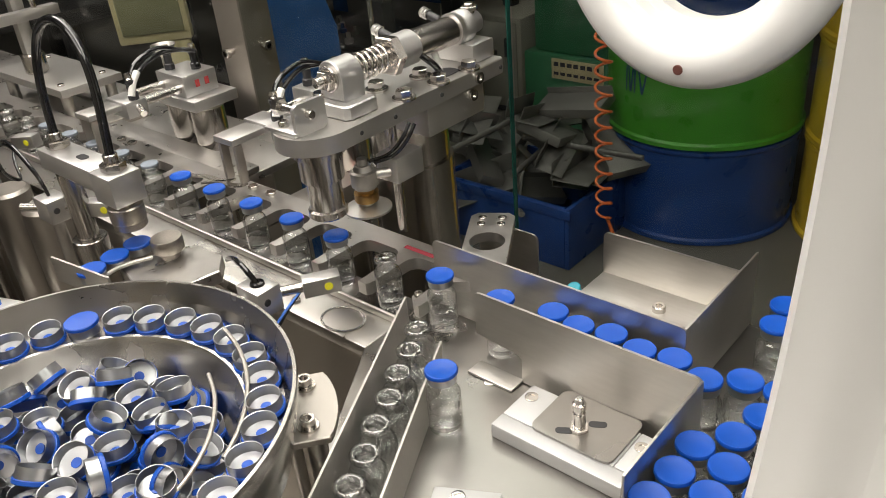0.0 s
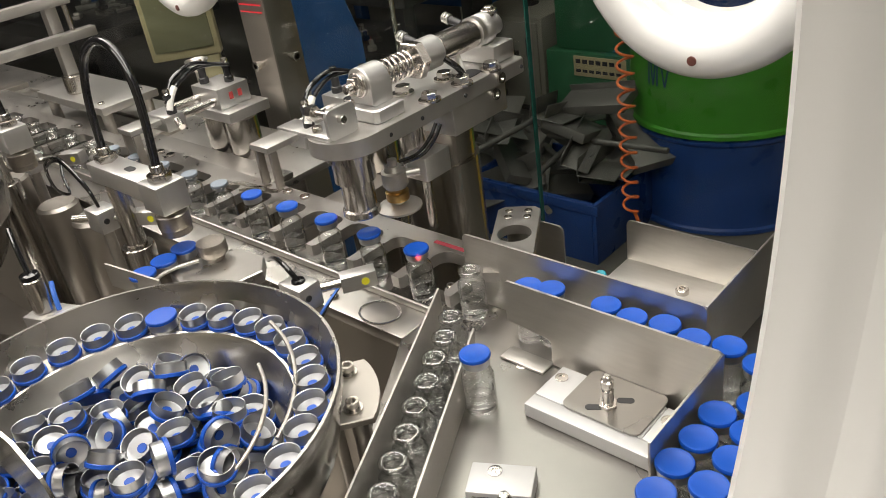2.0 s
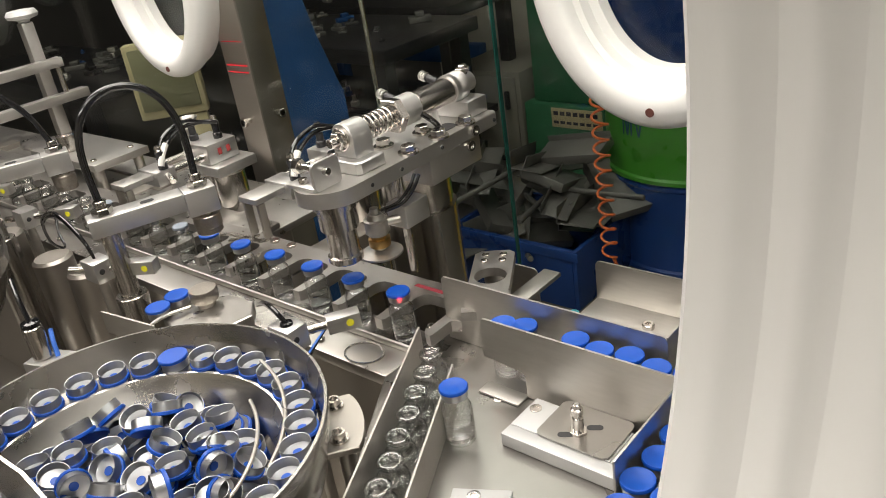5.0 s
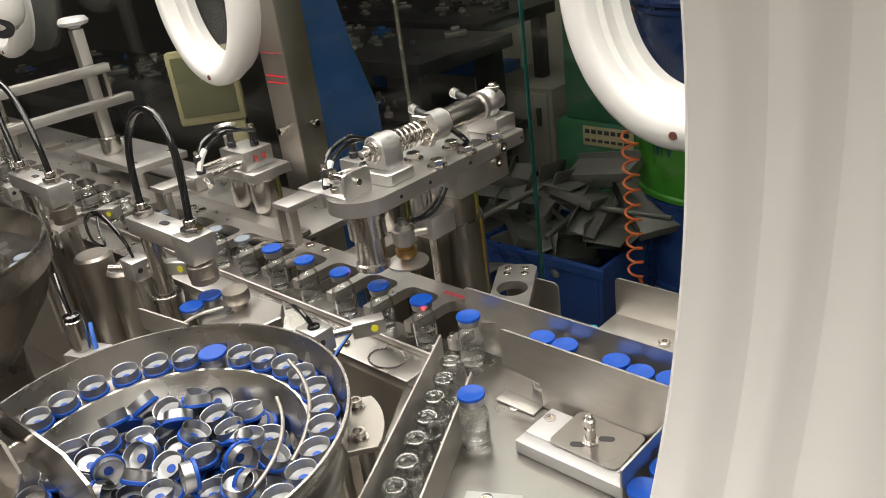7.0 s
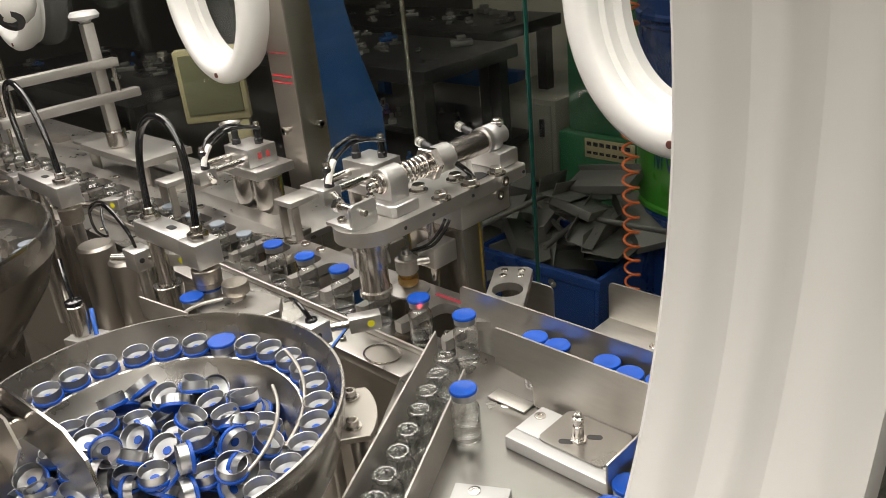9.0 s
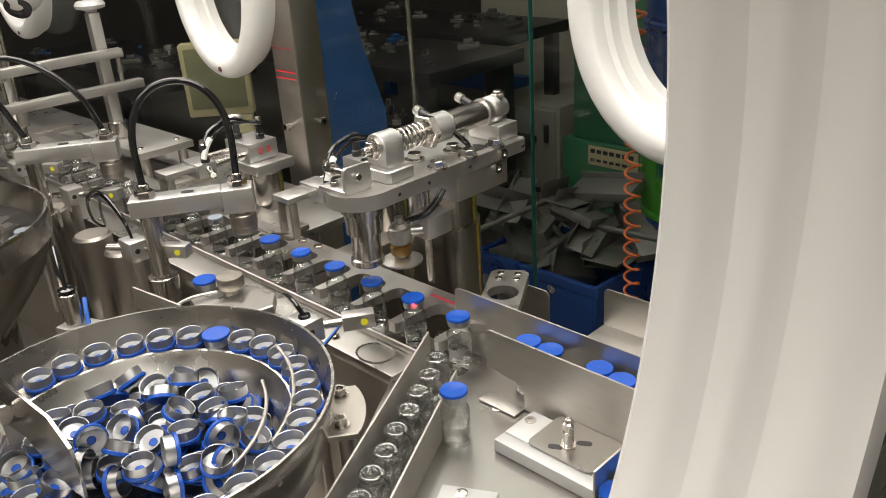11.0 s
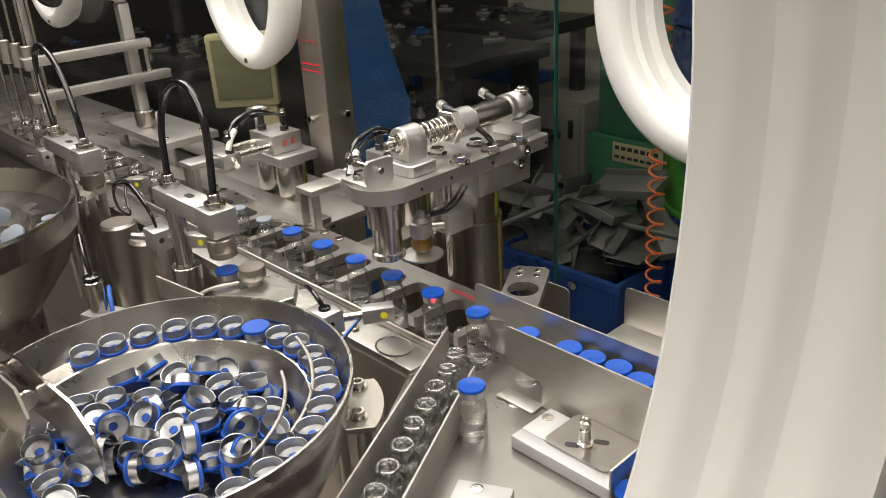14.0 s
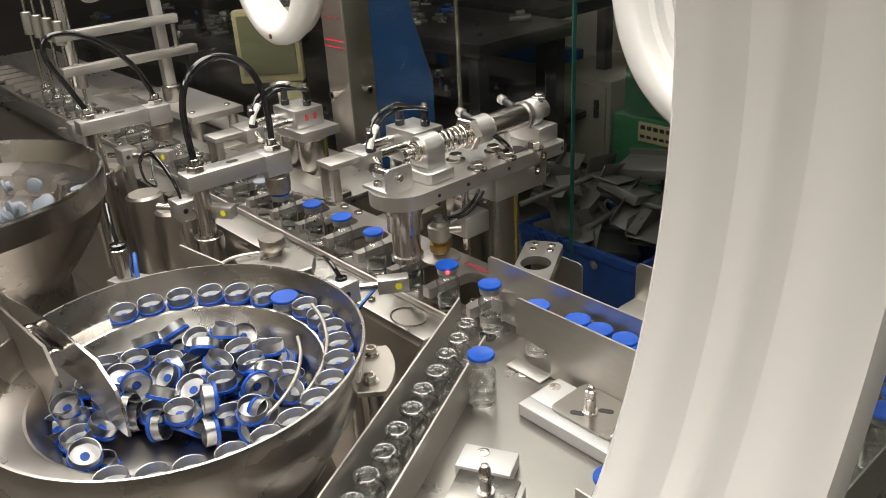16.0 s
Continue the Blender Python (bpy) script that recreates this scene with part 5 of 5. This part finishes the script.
# ---- the hall behind the window ----
def drum(x, y, bands, label, turn=0):
    t = thing("drum", label, "drum", pose(x, y, 0, 0, 0, turn), "steel drums")
    R = 0.292
    for i, (z0, z1, mat) in enumerate(bands):
        prof = [(R - 0.012, z0), (R + 0.008, z0 + 0.004), (R + 0.008, z0 + 0.016), (R, z0 + 0.022), (R, z1 - 0.022), (R + 0.006, z1 - 0.014), (R + 0.006, z1 - 0.004), (R - 0.010, z1)]
        bm = B()
        lathe(bm, prof, 72)
        part("drum_band", bm, mat, t)
    bm = B()
    lathe(bm, [(0, bands[-1][1] - 0.012), (R - 0.01, bands[-1][1] - 0.012), (R - 0.010, bands[-1][1])], 60)
    part("drum_lid", bm, bands[-1][2], t)
    return t


d = drum(-0.868, 2.372, [(0, 0.309, DRUM_BLUE), (0.309, 0.62, DRUM_GREEN), (0.62, 0.89, DRUM_BLUE), (0.893, 1.17, DRUM_BLUE), (1.17, 1.5, DRUM_GREEN), (1.5, 1.78, DRUM_BLUE)], "stacked blue and green painted steel drums on the floor")
# worn lettering on the drum, as plain bars bent to its side
for a0, z0, w, h, lean in ((-114, 0.455, 1.2, 0.075, 0), (-111.5, 0.455, 1.2, 0.075, 0.9), (-109.4, 0.455, 1.2, 0.075, -0.9), (-107.2, 0.455, 1.2, 0.075, 0), (-103.2, 0.455, 1.2, 0.075, 1.6), (-100.0, 0.455, 1.2, 0.075, -1.6), (-107, 0.54, 14.5, 0.004, 0), (-112, 0.55, 4.5, 0.06, 0.6), (-104.5, 0.55, 5, 0.06, -0.6)):
    bm = B()
    n = 8
    rows = []
    for z, s in ((z0, -1), (z0 + h, 1)):
        rows.append([bm.verts.new((0.2935 * math.cos(radians(a0 + w * (k / n - 0.5) - lean * s)), 0.2935 * math.sin(radians(a0 + w * (k / n - 0.5) - lean * s)), z)) for k in range(n + 1)])
    for k in range(n):
        bm.faces.new((rows[0][k], rows[0][k + 1], rows[1][k + 1], rows[1][k]))
    bmesh.ops.solidify(bm, geom=bm.faces[:], thickness=0.0008)
    part("letter_bar", bm, DRUM_BLUE, d, "worn dark blue lettering stroke")
drum(-0.285, 2.52, [(0, 0.30, DRUM_YELLOW), (0.30, 0.60, DRUM_YELLOW), (0.60, 0.89, DRUM_YELLOW), (0.893, 1.2, DRUM_YELLOW), (1.2, 1.78, DRUM_YELLOW)], "stacked dented yellow painted steel drums on the floor")

t = thing("coiled_hose", "orange coiled plastic air hose hanging down", "hose", pose(-0.872, 1.805, 0))
bm = B()
n = 34 * 12
pipe(bm, [(0.021 * math.cos(2 * math.pi * i / 12) + 0.05 * (i / n - 0.5) ** 2 - 0.02, 0.021 * math.sin(2 * math.pi * i / 12), 1.7 - 1.5 * i / n) for i in range(n + 1)], 0.0038, 8, 1)
part("coil", bm, ORANGE, t)
bm = B()
pipe(bm, [(0.02, 0.0, 1.7), (0.02, 0.05, 2.2), (0, 0.1, 3.0)], 0.005)
part("lead", bm, ORANGE, t)
bm = B()
pipe(bm, [(0.0, 0.0, 0.2), (0.05, 0.02, 0.08), (0.14, 0.06, 0.006)], 0.005)
part("tail", bm, ORANGE, t)

t = thing("green_machine", "green painted lathe cabinet with a sign plate", "machine", pose(-1.645, 2.72, 0))
bm = B()
box(bm, -0.16, 0.50, 0, 0.6, 0, 0.30, 0.01)
box(bm, -0.12, 0.46, 0.02, 0.58, 0.30, 1.0, 0.015)
part("cabinet", bm, GREEN_MACHINE, t)
bm = B()
box(bm, 0.02, 0.18, -0.012, 0.02, 0.03, 0.17, 0.004)
part("door_recess", bm, DARK, t)
bm = B()
box(bm, -0.02, 0.22, -0.006, -0.0005, 0.205, 0.288, 0.002)
part("sign_plate", bm, CREAM, t, "cream sign plate with dark bars")
for i in range(7):
    for z in (0.258, 0.222):
        bm = B()
        box(bm, -0.008 + 0.031 * i, 0.014 + 0.031 * i, -0.0072, -0.0061, z, z + (0.017 if z > 0.25 else 0.012))
        part("sign_bar", bm, INK, t)

t = thing("parts_bin", "blue plastic bin heaped with sheet metal parts", "bin", pose(-1.22, 1.95, 0))
bm = B()
box(bm, -0.22, 0.22, -0.16, 0.16, 0.02, 0.04)
for x0, x1, y0, y1 in ((-0.24, -0.225, -0.17, 0.17), (0.225, 0.24, -0.17, 0.17), (-0.225, 0.225, -0.17, -0.155), (-0.225, 0.225, 0.155, 0.17)):
    box(bm, x0, x1, y0, y1, 0.0, 0.20, 0.003)
box(bm, -0.25, 0.25, -0.178, -0.170, 0.17, 0.20, 0.002)
part("bin_shell", bm, DRUM_BLUE, t)
JUNK = material("scrap_steel", (0.15, 0.145, 0.135), 0.40, 0.6, 0.25, 14, vary=0.9)
for i in range(26):
    x, y, z = rng.uniform(-0.20, 0.22), rng.uniform(-0.15, 0.16), 0.10 + 0.0115 * i
    L, W, H = rng.uniform(0.16, 0.32), rng.uniform(0.06, 0.14), rng.choice((0.003, 0.004, 0.03))
    q = thing("sheet_metal_part", "loose bent piece of sheet steel in the bin", "scrap metal", Matrix.Translation((-1.22 + x, 1.95 + y, z)) @ pose(0, 0, 0, rng.uniform(-28, 28), rng.uniform(-24, 24), rng.uniform(0, 180)), "scrap in the bin")
    bm = B()
    if i % 4 == 3:
        rod(bm, (-L * 0.7, 0, 0), (L * 0.7, 0, 0), 0.009)
    else:
        box(bm, -L / 2, L / 2, -W / 2, W / 2, 0, H, 0.001)
        box(bm, -L / 2, L / 2, W / 2, W / 2 + 0.003, 0, W * 0.5, 0.001)
    part("part_body", bm, JUNK, q)
slab("wall_partition", -2.9, -1.30, 3.45, 3.55, 0, 3, BEIGE, "beige painted partition wall in the hall")

t = thing("blue_guard", "tall blue painted sheet guard leaning by the post", "guard", pose(-1.115, 0.985, 0))
bm = B()
box(bm, -0.02, 0.118, -0.006, 0.006, 0.05, 0.90, 0.0, pose(0, 0, 0, 0, 0, 51))
prism(bm, [(-0.02, 0.90), (0.116, 0.90), (0.085, 1.02), (0.068, 1.12), (0.05, 1.8), (-0.03, 1.8)], -0.006, 0.006, Matrix(((0.63, 0, 0.78, 0), (0.78, 0, -0.63, 0), (0, 1, 0, 0), (0, 0, 0, 1))))
part("guard_sheet", bm, BLUE_SHEET, t)
bm = B()
box(bm, -0.05, 0.12, -0.05, 0.15, 0, 0.06, 0.004)
part("guard_foot", bm, BENCH, t)

t = thing("control_panel", "cream framed control panel on a stand", "control panel", pose(-1.36, 0.90, 0, 0, 0, 48))
bm = B()
box(bm, -0.092, 0.052, 0, 0.03, 0.875, 1.036, 0.005)
part("panel_frame", bm, CREAM, t)
bm = B()
box(bm, -0.081, 0.041, -0.003, 0.001, 0.893, 1.025, 0.002)
part("panel_face", bm, KHAKI, t)
bm = B()
box(bm, 0.0, 0.045, 0.005, 0.025, 0, 0.875, 0.003)
part("panel_stand", bm, CREAM, t)

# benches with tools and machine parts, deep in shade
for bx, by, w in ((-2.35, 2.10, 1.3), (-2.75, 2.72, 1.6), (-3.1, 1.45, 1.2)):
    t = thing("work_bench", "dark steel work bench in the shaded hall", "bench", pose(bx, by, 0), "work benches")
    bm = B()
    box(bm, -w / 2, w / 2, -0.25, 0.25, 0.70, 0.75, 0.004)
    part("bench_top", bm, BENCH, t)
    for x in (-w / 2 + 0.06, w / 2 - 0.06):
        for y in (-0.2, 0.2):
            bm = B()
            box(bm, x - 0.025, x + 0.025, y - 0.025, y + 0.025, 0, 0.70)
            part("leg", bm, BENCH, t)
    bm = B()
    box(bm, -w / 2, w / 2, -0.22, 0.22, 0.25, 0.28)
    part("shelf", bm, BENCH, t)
    for i in range(44):
        x, y = rng.uniform(-w / 2 + 0.06, w / 2 - 0.06), rng.uniform(-0.20, 0.20)
        s = rng.uniform(0.012, 0.045)
        q = thing("machine_part", "small metal machine part lying on the bench", "metal part", pose(bx + x, by + y, 0.7502 if i % 3 else 0.2802, 0, 0, rng.uniform(0, 180)), "parts on the benches")
        bm = B()
        if i % 3 == 0:
            lathe(bm, [(0, 0), (s * 0.6, 0), (s * 0.6, s * 0.6), (s * 0.3, s * 0.7), (s * 0.3, s * 1.4), (0, s * 1.4)], 14)
        else:
            box(bm, -s, s, -s * 0.5, s * 0.5, 0, s * 0.5, 0.003)
            box(bm, -s * 0.4, s * 0.4, -s * 0.4, s * 0.4, s * 0.5, s * 0.9, 0.003)
        part("part_body", bm, (JUNK, JUNK, BENCH, JUNK, STEEL, JUNK, BENCH, BLUE_SHEET)[i % 8], q)
t = thing("low_cabinet", "plain grey-beige low metal cabinet beside the green machine", "cabinet", pose(-2.02, 2.74, 0))
bm = B()
box(bm, -0.20, 0.19, 0, 0.5, 0.03, 0.42, 0.006)
part("body", bm, CABINET, t)
bm = B()
box(bm, -0.18, 0.17, -0.012, -0.0005, 0.05, 0.40, 0.004)
part("door", bm, CABINET, t)
bm = B()
box(bm, 0.12, 0.14, -0.028, -0.0122, 0.26, 0.34, 0.003)
part("handle", bm, DARK, t, "dark handle")
bm = B()
box(bm, -0.19, 0.18, 0.02, 0.48, 0, 0.0298)
part("plinth", bm, DARK, t)
t = thing("blue_rack", "blue painted steel rack beam in the hall", "rack", pose(-2.9, 3.2, 0))
bm = B()
box(bm, -0.6, 0.5, 0, 0.06, 0.30, 0.40, 0.004)
box(bm, -0.6, -0.54, 0, 0.06, 0, 0.30, 0.004)
box(bm, 0.44, 0.5, 0, 0.06, 0, 0.30, 0.004)
part("rack_beam", bm, BLUE_SHEET, t)


# ---- what moves ----
def ease(u):
    u = min(1.0, max(0.0, u))
    return u * u * (3 - 2 * u)


def ramp(phase, keys):
    """The eased value at a phase of the cycle, from (phase, value) keys."""
    if phase < keys[0][0]:
        return keys[0][1]
    for (p0, v0), (p1, v1) in zip(keys, keys[1:]):
        if p0 <= phase <= p1:
            return v0 + (v1 - v0) * ease((phase - p0) / (p1 - p0))
    return keys[-1][1]


COMB_BACK = [(0, 0), (0.40, 0), (0.56, 1), (0.86, 1), (1.10, 0), (6, 0)]
COMB_ALONG = [(-0.05, 0), (0.43, 1), (0.56, 1), (0.90, 0), (6, 0)]
HEAD_KEYS = [(0, 0), (2.3, 0), (2.7, 1), (4.55, 1), (5.0, 0), (6, 0)]
SWING_KEYS = [(0, 0), (3.38, 0), (3.90, 1), (4.85, 1), (5.35, 0), (6, 0)]
LIFT_KEYS = [(0, 0), (2.45, 0), (2.75, -0.015), (3.20, -0.015), (3.42, 0), (3.75, 0.0), (4.05, -0.014), (4.60, -0.028), (4.85, 0), (6, 0)]
STEP0, STEP1, CYCLE = -0.05, 0.43, 5.95


def times(step=0.1):
    return [round(i * step, 3) for i in range(int(16.0 / step) + 1)]


def shift_at(t):
    """How many slots the line has moved on by t."""
    n = int((t - STEP0) // CYCLE)
    p = t - CYCLE * n
    return n + 0.83 * ease((p - STEP0) / (STEP1 - STEP0)) + 0.17 * ease((p - 0.85) / 0.25)


def busy_times():
    out = [0.0]
    for c in (0, CYCLE, 2 * CYCLE):
        out += [c + STEP0 + (STEP1 - STEP0) * i / 7 for i in range(8) if c + STEP0 + (STEP1 - STEP0) * i / 7 > 0.01]
        out += [c + 0.85, c + 0.94, c + 1.02, c + 1.10]
    return out + [16.0]


def arm_pose(x, y, t, swing=88.0):
    p = t % CYCLE
    return pose(x, y, ARM_Z + 0.022 + ramp(p, LIFT_KEYS), 0, 0, swing * ramp(p, SWING_KEYS))


def motions():
    walk(comb, [(t, pose(PITCH * ramp((t - STEP0) % CYCLE + STEP0, COMB_ALONG), 0.066 * ramp((t - STEP0) % CYCLE + STEP0, COMB_BACK), 0)) for t in times(0.05)])
    walk(capper, [(t, pose(-0.351, 0.44, 1.051 - 0.034 * ramp(t % CYCLE, HEAD_KEYS))) for t in times()])
    walk(arm_caps, [(t, arm_pose(ARM_X, ARM_Y, t)) for t in times()])
    walk(arm_stop, [(t, arm_pose(ARM2_X, ARM2_Y, t)) for t in times()])
    # vials on the line step on once a cycle
    for v, k in LINE:
        rows = []
        for t in busy_times():
            s = k + shift_at(t)
            x, y = slot(s), LINE_Y
            if s > 7:
                x = slot(7) + (s - 7) * (-0.1275 - 0.0235 - slot(7)) if s <= 8 else -0.151 + (s - 8) * 0.0235
                y = LINE_Y + 0.005 * min(1, s - 7)
            if k == 5 and t >= 6:
                x, y = slot(6), LINE_Y
            rows.append((t, pose(x, y, DECK + 0.0003, 0, 0, 37 * k)))
        if k == 5:
            rows = [r for r in rows if r[0] < 1.2] + [(2.52, pose(slot(6), LINE_Y, DECK + 0.0003, 0, 0, 185)), (2.66, pose(slot(6), LINE_Y - 0.006, 0.78, 0, 0, 185)), (2.8, pose(slot(6), 0.33, 0.66, 0, 0, 185)), (3.0, pose(slot(6), 0.31, 0.5625, 0, 0, 185)), (16.0, pose(slot(6), 0.31, 0.5625, 0, 0, 185))]
        walk(v, rows)
    for i, q in enumerate(QUEUE):
        x, y = q.location.x, q.location.y
        walk(q, [(t, pose(x + 0.0235 * min(2.0, shift_at(t)), y, DECK + 0.0003)) for t in busy_times()])
    # caps creep round the ledge of the bowl
    for c, ang, flip, roll in LEDGE:
        rows = []
        for t, a in ((0, 0.0), (1.5, -6.5), (3.5, -12.0), (7, -17.5), (9, -22.0), (12.5, -25.5), (14.5, -34.0), (16, -37.5)):
            b = radians(ang + a)
            rows.append((t, Matrix.Translation((BX + 0.1190 * math.cos(b), BY + 0.1190 * math.sin(b), BZ - 0.0222 + (0.0068 if flip else 0))) @ pose(0, 0, 0, 0, 0, ang + a) @ pose(0, 0, 0, 180 if flip else 0, 0 if flip else -4, roll)))
        walk(c, rows)
    # the reject gripper swings in once for the uncapped vial
    walk(reject, [(0, pose(0, 0.06, -0.10)), (2.2, pose(0, 0.06, -0.10)), (2.4, pose(0, 0.05, 0)), (2.6, pose(0, 0, 0)), (4.6, pose(0, 0, 0)), (4.9, pose(0, 0.05, 0)), (5.2, pose(0, 0.06, -0.10)), (16, pose(0, 0.06, -0.10))])
    # a cap rides on the arm to the vial below it
    for cycle in (0, 1, 2):
        c0 = CYCLE * cycle
        rows = []
        for t in times():
            a = arm_pose(ARM_X, ARM_Y, min(max(t, c0 + 3.0), c0 + 4.6)) @ pose(ARM_LEN, 0, -0.0345)
            x, y, z = a.translation
            wait = max(0.0, cycle - ease((t - 3.5) / 1.0) - ease((t - 9.5) / 1.0))
            if t < c0 + 3.0:
                x, y = x + 0.004 * wait, y - 0.0235 * wait
            if t >= c0 + 4.6:
                x, y, z = slot(0 + shift_at(t) - (cycle + 1)), LINE_Y, DECK + 0.0494
            elif t >= c0 + 4.3:
                u = ease((t - c0 - 4.3) / 0.3)
                x, y, z = x + (slot(0) - x) * u, y + (LINE_Y - y) * u, z + (DECK + 0.0494 - z) * u
            rows.append((t, pose(x, y, z, 180, 0, 0)))
        walk(RIDE[cycle], rows)


RIDE = []
for cycle in range(3):
    c = loose_cap(pose(0, 0, 0))
    c["label"] = "silver cap with a blue disc carried by the arm"
    RIDE.append(c)


motions()
